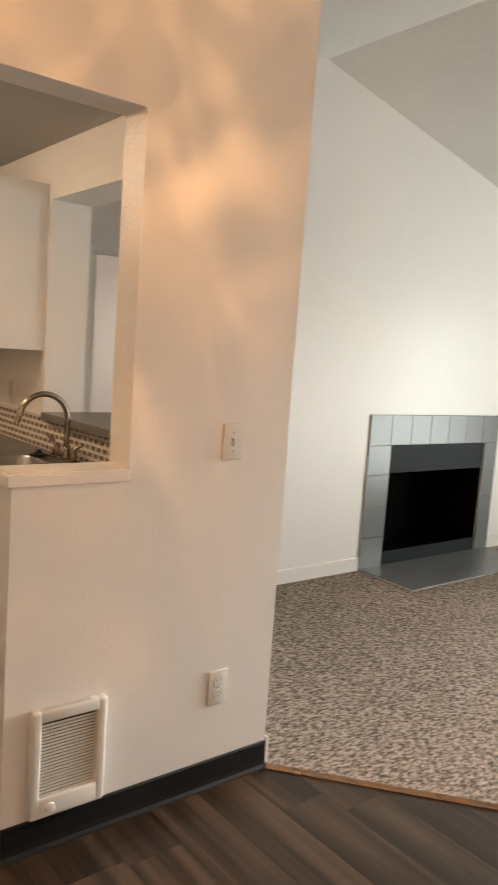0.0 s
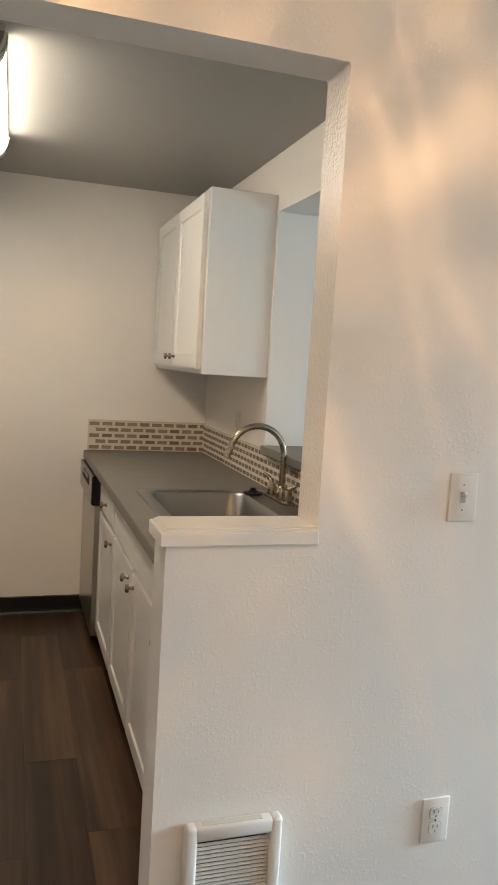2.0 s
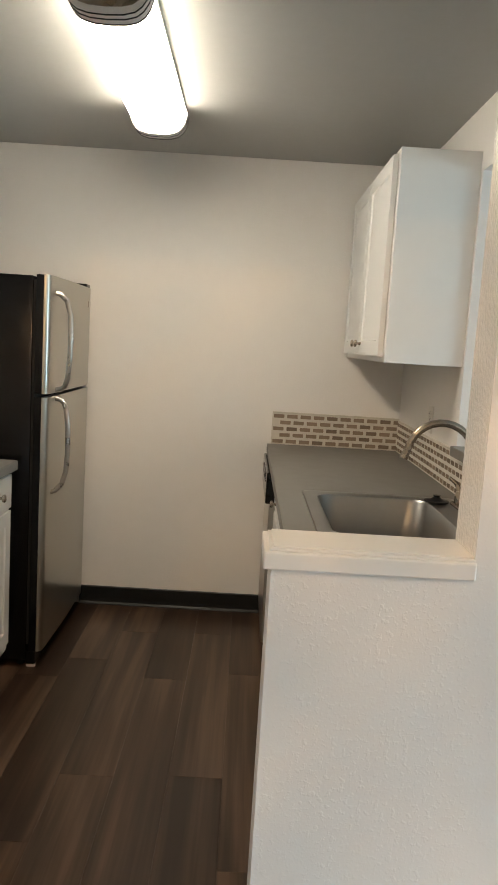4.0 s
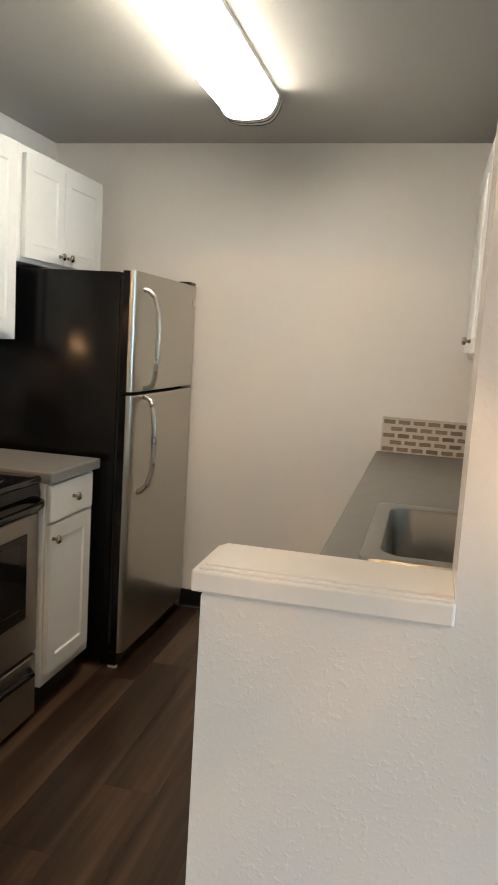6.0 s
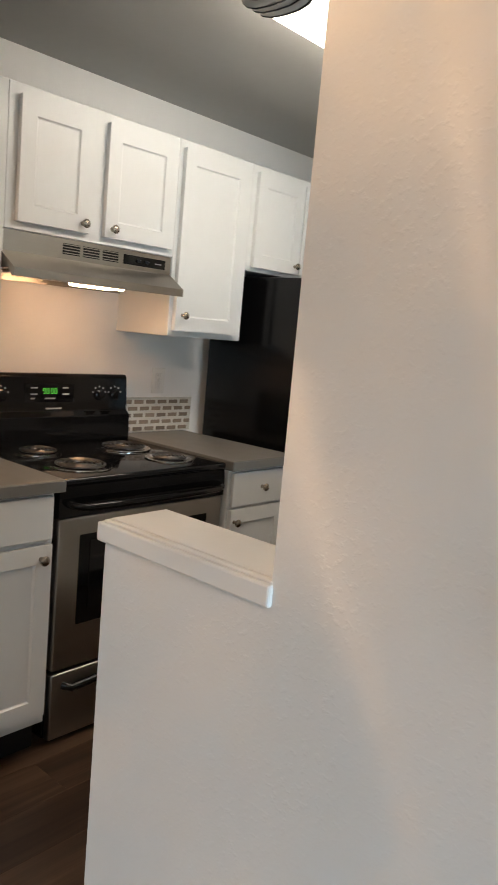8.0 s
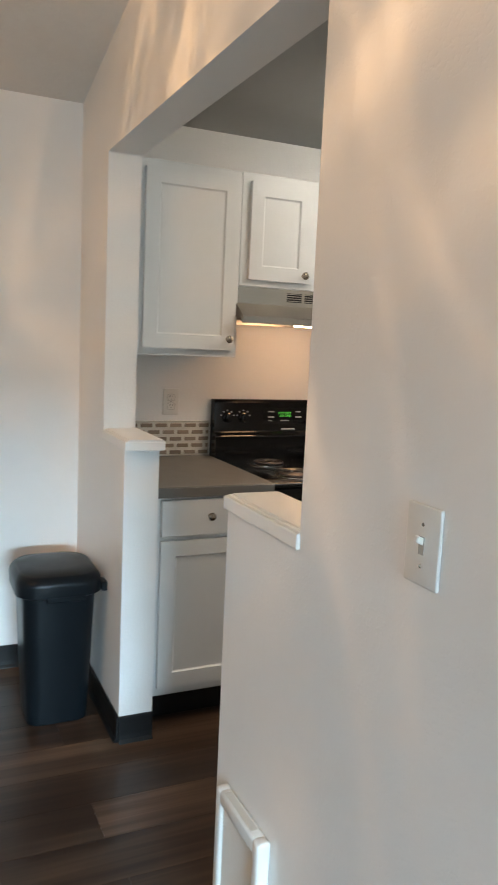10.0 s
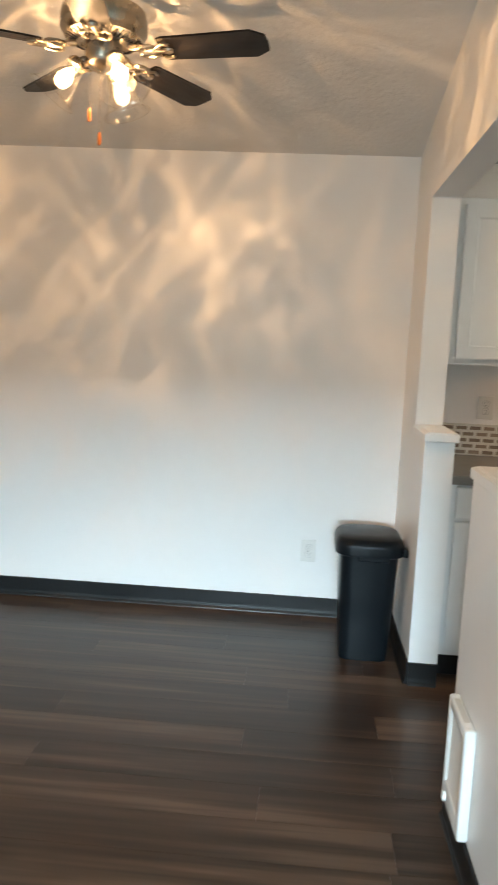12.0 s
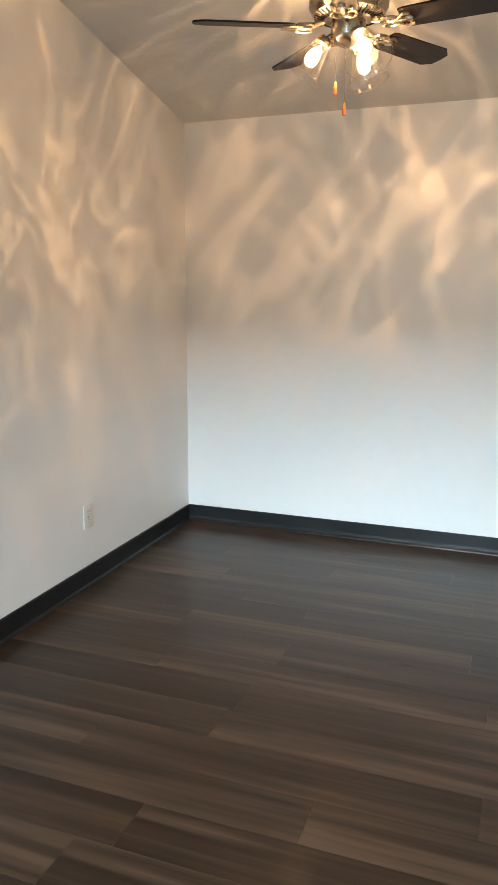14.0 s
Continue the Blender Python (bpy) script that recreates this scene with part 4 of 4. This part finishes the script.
part("switch_cup", lathe([(0.058, 2.312), (0.058, 2.262), (0.050, 2.248), (0.034, 2.238), (0.012, 2.228), (0.0, 2.226)], n=28), FANMETAL, fan, "nickel switch cup", True)
outline = [(0.190, -0.048), (0.205, -0.054), (0.485, -0.062), (0.525, -0.036), (0.529, 0.0), (0.525, 0.036), (0.485, 0.062), (0.205, 0.054), (0.190, 0.048)]
BLADE_MESH = prism(outline, -0.003, 0.003, "z", 0)
BLADE_MESH.transform(Matrix.Rotation(radians(-12), 4, "X"))
BLADE_MESH = mesh_of(BLADE_MESH, BLADE)
iron = tube([(0.085, 0.0, 0.012), (0.12, 0.0, 0.004), (0.15, 0.0, -0.006), (0.215, 0.0, -0.008)], [0.011, 0.009, 0.008, 0.006], 8)
for sgn in (-1, 1):
    tube([(0.12 + 0.030 + 0.030 * math.cos(radians(a)), sgn * (0.022 + 0.020 * math.sin(radians(a))), -0.006) for a in range(180, -181, -24)], 0.0055, 7, iron)
    tube([(0.175, sgn * 0.02, -0.008), (0.205, sgn * 0.036, -0.008 - sgn * 0.006), (0.225, sgn * 0.030, -0.008 - sgn * 0.005)], 0.005, 7, iron)
lathe([(0, -0.012), (0.014, -0.012), (0.016, -0.004), (0, 0.0)], pose(0.215, 0, 0), 12, iron)
IRON_MESH = mesh_of(iron, FANMETAL)
for i in range(5):
    turn = pose(0, 0, FZB, 0, 0, 79.5 + 72 * i)
    holder = part("blade_iron", IRON_MESH, FANMETAL, fan, "ornate nickel blade iron", True)
    holder.matrix_local = turn
    part("blade", BLADE_MESH, BLADE, holder, "dark walnut fan blade")

glass_profile = [(0.024, 0.0), (0.027, -0.012), (0.030, -0.028), (0.036, -0.05), (0.045, -0.075), (0.056, -0.098), (0.067, -0.115), (0.0685, -0.1155), (0.0705, -0.1145), (0.0700, -0.1125), (0.0680, -0.1125)]
glass_profile = [(x * 1.14, z * 1.12) for x, z in glass_profile]


def glowing_core():
    """A filament bulb's glow: it shines and lets other light pass."""
    m = glow("lit_filament_glow", (1.0, 0.62, 0.26), 55.0)
    n, l = m.node_tree.nodes, m.node_tree.links
    n.remove(n["Principled BSDF"])
    e, t, a = n.new("ShaderNodeEmission"), n.new("ShaderNodeBsdfTransparent"), n.new("ShaderNodeAddShader")
    e.inputs["Color"].default_value, e.inputs["Strength"].default_value = (1.0, 0.66, 0.32, 1), 34.0
    l.new(e.outputs[0], a.inputs[0]), l.new(t.outputs[0], a.inputs[1]), l.new(a.outputs[0], n["Material Output"].inputs["Surface"])
    return m


CORE = glowing_core()
for az in (284, 40, 165):
    arm = tube([(0.04, 0, 0), (0.06, 0, 0.004), (0.075, 0, -0.008)], 0.010, 10)
    arm.transform(pose(0, 0, 2.262, 0, 0, az))
    m = pose(0, 0, 2.254, 0, 0, az) @ pose(0.078, 0, 0, 0, -38, 0)
    arm = part("lamp_arm", arm, FANMETAL, fan, "", True)
    sock = lathe([(0.0, 0.012), (0.020, 0.010), (0.027, 0.0), (0.029, -0.014), (0.025, -0.016), (0.016, -0.018), (0.0, -0.018)], n=20)
    sock.transform(m)
    part("socket", sock, FANMETAL, arm, "nickel lamp socket", True)
    sh = lathe(glass_profile, n=36)
    sh = part("shade", sh, SHADEGLASS, fan, "clear pressed glass shade", True)
    sh.matrix_local = m
    bulb = lathe([(0.011, -0.018), (0.013, -0.03), (0.022, -0.05), (0.027, -0.068), (0.022, -0.088), (0.010, -0.098), (0, -0.100)], n=20)
    bulb = part("bulb", bulb, BULBGLASS, sh, "filament bulb tinted to cast light streaks", True)
    core = lathe([(0, -0.022), (0.010, -0.028), (0.0195, -0.049), (0.0246, -0.067), (0.0198, -0.087), (0.009, -0.096), (0, -0.0985)], n=16)
    part("filament", core, CORE, sh, "glowing filament", True)
    lm = Matrix.Translation((FX, FYC, 0)) @ m @ Matrix.Translation((0, 0, -0.062))
    _, data = lamp("fan_bulb", "POINT", FAN_POWER, (1.0, 0.66, 0.36), lm)
    data.shadow_soft_size = {284: 0.00027, 40: 0.0014, 165: 0.0006}[az]
for y, z0, z1 in ((-0.033, 2.115, 2.232), (0.0, 2.045, 2.228)):
    chain = bmesh.new()
    k = 0
    while z0 + 0.004 * k < z1:
        lathe([(0, -0.0016), (0.0016, 0), (0, 0.0016)], pose(0.03, y, z0 + 0.004 * k), 6, chain)
        k += 1
    chain = part("pull_chain", chain, NICKEL, fan, "beaded pull chain")
    part("fob", lathe([(0, 0.0), (0.003, 0.0), (0.0055, -0.012), (0.007, -0.026), (0.005, -0.038), (0, -0.041)], pose(0.03, y, z0), 12), WOODFOB, chain, "orange wooden fob", True)

# waste bin by the short half wall
bin_ = thing("waste_bin", pose(-1.215, -0.172, 0), "charcoal plastic waste bin with a domed lid, in the corner", "waste bin")
def oval(w, d, r, z, dx=0.0):
    return [(x + dx, y, z) for x, y in rounded(w, d, r, 7)]
part("body", loft([oval(0.225, 0.205, 0.05, 0.001), oval(0.245, 0.222, 0.05, 0.004), oval(0.265, 0.245, 0.055, 0.25), oval(0.288, 0.265, 0.06, 0.515), oval(0.275, 0.252, 0.06, 0.515)], False, True), PLASTIC, bin_, "", True)
lid = part("lid", loft([oval(0.318, 0.296, 0.075, 0.497), oval(0.330, 0.308, 0.08, 0.501), oval(0.334, 0.310, 0.08, 0.540), oval(0.328, 0.304, 0.08, 0.554), oval(0.312, 0.288, 0.085, 0.568, -0.004), oval(0.286, 0.262, 0.085, 0.577, -0.010), oval(0.20, 0.18, 0.07, 0.582, -0.020)], True, True), PLASTIC, bin_, "charcoal domed swing lid", True)
part("lid_groove", loft([oval(0.304, 0.280, 0.085, 0.5725, -0.005), oval(0.298, 0.274, 0.085, 0.5750, -0.006), oval(0.290, 0.266, 0.085, 0.5772, -0.008)]), COVE, lid, "", True)
part("lid_tab", bx(0.150, 0.164, -0.055, 0.085, 0.480, 0.510, 0.004), PLASTIC, lid)
part("lid_hinge", bx(0.09, 0.150, 0.146, 0.166, 0.505, 0.540, 0.004), PLASTIC, lid)


# ---- wall fittings ----
def plate(name, m, label, kind):
    """A wall plate: local x along the wall, front towards -y."""
    p = thing(name, m, label, "light switch" if kind == "switch" else "outlet")
    part("plate", bx(-0.038, 0.038, -0.0065, -0.0003, -0.0585, 0.0585, 0.003, 3), IVORY, p, "", True)
    if kind == "switch":
        part("toggle_slot", bx(-0.006, 0.006, -0.0075, -0.006, -0.013, 0.013), SLOTGREY, p)
        t = bx(-0.0045, 0.0045, -0.020, -0.004, -0.004, 0.006, 0.0015, 1)
        t.transform(pose(0, 0, 0.002, -24))
        part("toggle", t, IVORY, p, "white toggle")
    else:
        for z in (-0.0195, 0.0195):
            # Grey rim drawn in as the shade around each socket face.
            part("socket_gap_shade", prism([(x, y + z) for x, y in rounded(0.0362, 0.0312, 0.009, 4)], -0.0069, -0.006, "y"), SLOTGREY, p)
            f = part("socket_face", prism([(x, y + z) for x, y in rounded(0.033, 0.028, 0.008, 4)], -0.0085, -0.006, "y"), IVORY, p)
            for x0, hh in ((-0.0075, 0.009), (0.0055, 0.007)):
                part("slot", bx(x0, x0 + 0.002, -0.0090, -0.0084, z + 0.001, z + 0.001 + hh), SLOTDARK, f)
            part("slot", bx(-0.002, 0.002, -0.0090, -0.0084, z - 0.009, z - 0.0055), SLOTDARK, f)
    for z in ((-0.030, 0.030) if kind == "switch" else (0.0,)):
        part("screw", lathe([(0.003, 0), (0.0025, 0.001), (0, 0.0012)], pose(0, -0.0065, z, 90), 8), NICKEL, p)
    return p


plate("light_switch", pose(0.719, 0, 1.163), "white toggle light switch on the partition wall", "switch")
plate("wall_outlet", pose(0.725, 0, 0.348), "white duplex outlet low on the partition wall", "outlet")
plate("wall_outlet", pose(WEST, -0.440, 0.350, 0, 0, 90), "white duplex outlet low on the wall by the bin", "outlet")
plate("wall_outlet", pose(-0.497, SOUTH, 0.345, 0, 0, 180), "white duplex outlet low on the dining wall", "outlet")
plate("wall_outlet", pose(WEST, 0.410, 1.152, 0, 0, 90), "white duplex outlet above the short worktop", "outlet")
plate("wall_outlet", pose(WEST, 1.565, 1.142, 0, 0, 90), "white duplex outlet between range and fridge", "outlet")
plate("wall_outlet", pose(SIDE_IN, 1.98, 1.15, 0, 0, -90), "white duplex outlet above the sink counter", "outlet")

heat = thing("wall_heater", pose(0.081, 0, 0.110), "white fan-forced wall heater with a louvred grille", "heater")
fr_ = bmesh.new()
bx(0.0, 0.030, -0.032, -0.0005, 0.0, 0.318, 0.008, 3, fr_), bx(0.198, 0.228, -0.032, -0.0005, 0.0, 0.318, 0.008, 3, fr_)
bx(0.022, 0.206, -0.032, -0.0005, 0.282, 0.318, 0.008, 3, fr_), bx(0.022, 0.206, -0.032, -0.0005, 0.0, 0.062, 0.008, 3, fr_)
part("frame", fr_, IVORY, heat, "white enamelled frame", True)
# Black sheet behind the louvres paints the shade inside the grille.
part("cavity_shade", bx(0.026, 0.202, -0.012, -0.0008, 0.055, 0.29), SHADOWHOLE, heat)
for i in range(22):
    z = 0.0655 + i * 0.0098
    s = bx(0.029, 0.199, -0.0035, 0.0035, -0.0012, 0.0012)
    s.transform(pose(0, -0.0215, z, 18))
    part("louvre", s, IVORY, heat)
part("thermostat_knob", lathe([(0, 0), (0.015, 0), (0.014, 0.010), (0.008, 0.012), (0, 0.012)], pose(0.060, -0.0315, 0.030, 90), 18), IVORY, heat, "white thermostat knob", True)
part("label_plate", bx(0.04, 0.18, -0.026, -0.010, 0.3185, 0.3192), GROUT, heat, "pale printed label strip")

# ---- living room: fireplace ----
fp = thing("fireplace", pose(3.298, HEARTHWALL, 0) @ Matrix.Diagonal((1.028, 1.0, 1.02, 1.0)), "black fireplace opening in a grey tile surround, unlit", "fireplace")
for nm, q in (("side_panel", (0.0, 0.012, 0.0, 0.48, 0.0, 0.862)), ("side_panel", (1.058, 1.07, 0.0, 0.48, 0.0, 0.862)), ("back_panel", (0.0125, 1.0575, 0.47, 0.48, 0.0, 0.862)),
              ("roof_panel", (0.0125, 1.0575, 0.013, 0.469, 0.85, 0.862)), ("base_panel", (0.0125, 1.0575, 0.013, 0.469, 0.0, 0.02))):
    part(nm, bx(*q), FIREBOX, fp, "black firebox lining")
part("hood_panel", bx(0.013, 1.057, -0.004, 0.012, 0.668, 0.862, 0.002), SLATE, fp, "dark grey metal hood panel")
part("bottom_panel", bx(0.013, 1.057, -0.004, 0.012, 0.014, 0.112, 0.002), SLATE, fp, "dark grey metal bottom panel")
sur = part("surround_bed", prism([(-0.227, 0.012), (-0.001, 0.012), (-0.001, 0.863), (1.071, 0.863), (1.071, 0.012), (1.235, 0.012), (1.235, 1.073), (-0.227, 1.073)], -0.006, -0.0005), GREYGROUT, fp, "grey grout bed")
hb = part("hearth_bed", bx(-0.227, 1.235, -0.50, -0.0065, 0.0125, 0.016), GREYGROUT, fp, "grey grout bed")


def tile_mesh(w, h, t, material, bev=0.0015):
    return mesh_of(bx(-w / 2, w / 2, -t, 0, -h / 2, h / 2, bev, 1), material)


cache = {}
def tile(parent, x, y, z, w, h, flat=False, material=FIRETILE, t=0.008, name="tile"):
    key = (round(w, 4), round(h, 4), material.name)
    if key not in cache:
        cache[key] = tile_mesh(w, h, t, material)
    ob = part(name, cache[key], material, parent)
    ob.matrix_local = pose(x, y, z, -90 if flat else 0)
    return ob


for z0 in (0.017, 0.232, 0.447, 0.662):
    h_ = min(0.213, 0.862 - z0)
    tile(sur, -0.114, -0.0062, z0 + h_ / 2, 0.222, h_)
    tile(sur, 1.153, -0.0062, z0 + h_ / 2, 0.160, h_)
for i in range(7):
    tile(sur, -0.225 + (i + 0.5) * 1.459 / 7, -0.0062, 0.968, 1.459 / 7 - 0.003, 0.207)
for r in range(2):
    for i in range(3):
        w_ = 1.459 / 3
        tile(hb, -0.225 + (i + 0.5) * w_, -0.13 - r * 0.247, 0.016, w_ - 0.003, 0.243, True, t=0.006)
reg = thing("floor_register", pose(4.74, 1.42, 0.0125), "black metal floor vent beside the hearth", "floor vent")
part("frame", bx(-0.13, 0.13, -0.055, 0.055, 0, 0.006, 0.002, 1), COVE, reg)
for i in range(9):
    part("slat", bx(-0.11 + i * 0.026, -0.10 + i * 0.026, -0.04, 0.04, 0.0065, 0.009), COVE, reg)


# ---- mosaic backsplashes ----
def mosaic(name, m, length, label, rows=5, high=0.163, step=0.069):
    """Local x along the wall, front towards -y."""
    s = thing(name, m, label, "backsplash", kind="structure")
    part("grout_bed", bx(0, length, -0.006, -0.0005, 0, high), GROUT, s, "pale grout bed")
    part("edge_strip", bx(0, length, -0.009, -0.0005, high + 0.0003, high + 0.006, 0.002, 1), GROUT, s)
    rh = high / rows
    for r in range(rows):
        n = int(length / step) + 2
        for i in range(n):
            x = (i + (0.5 if r % 2 else 0.0)) * step
            x0, x1 = max(0.004, x + 0.0075), min(length - 0.004, x + step - 0.0075)
            if x1 - x0 > 0.008:
                tile(s, (x0 + x1) / 2, -0.006, (r + 0.5) * rh, x1 - x0, rh - 0.0135, material=MOSAIC, t=0.003)
    return s


mosaic("backsplash_back", pose(0.100, NORTH, SINK_TOP + 0.001), SIDE_IN - 0.100, "brown mosaic brick tile backsplash on the back wall")
mosaic("backsplash_side", pose(SIDE_IN, NORTH - 0.009, SINK_TOP + 0.001, 0, 0, -90), NORTH - THICK - 0.012, "brown mosaic brick tile backsplash behind the sink", high=0.154, step=0.053)
mosaic("backsplash_short", pose(WEST, THICK + 0.004, TOP + 0.001, 0, 0, 90), 0.472, "brown mosaic brick tile backsplash by the half wall", high=0.153)
mosaic("backsplash_range", pose(WEST, 1.354, TOP + 0.001, 0, 0, 90), 0.428, "brown mosaic brick tile backsplash beside the range", high=0.153)

# ---- floor planks ----
PW, PL = 0.178, 1.22
plank_cache = {}
x = WEST
rnd = random.Random(7)
while x < 3.05:
    w = min(PW, 3.05 - x)
    y = SOUTH - (rnd.random() * 0.9 + 0.05) * PL
    y_end = NORTH if x < SIDE_IN - 0.01 else 0.0
    while y < y_end:
        y0, y1 = max(SOUTH, y), min(y_end, y + PL)
        on_carpet = x > EDGE_A[0] + (y1 - EDGE_A[1]) * (EDGE_B[0] - EDGE_A[0]) / (EDGE_B[1] - EDGE_A[1]) and y1 < EDGE_A[1] and x > EDGE_A[0] + (y0 - EDGE_A[1]) * (EDGE_B[0] - EDGE_A[0]) / (EDGE_B[1] - EDGE_A[1])
        if y1 - y0 > 0.02 and w > 0.02 and not on_carpet:
            key = (round(w, 3), round(y1 - y0, 3))
            if key not in plank_cache:
                plank_cache[key] = mesh_of(bx(0.0001, w - 0.0001, 0.0001, y1 - y0 - 0.0001, -0.005, 0.0, 0.0005, 1), PLANK)
            ob = part("plank", plank_cache[key], PLANK, floor)
            ob.location = (x, y0, 0)
        y += PL
    x += PW
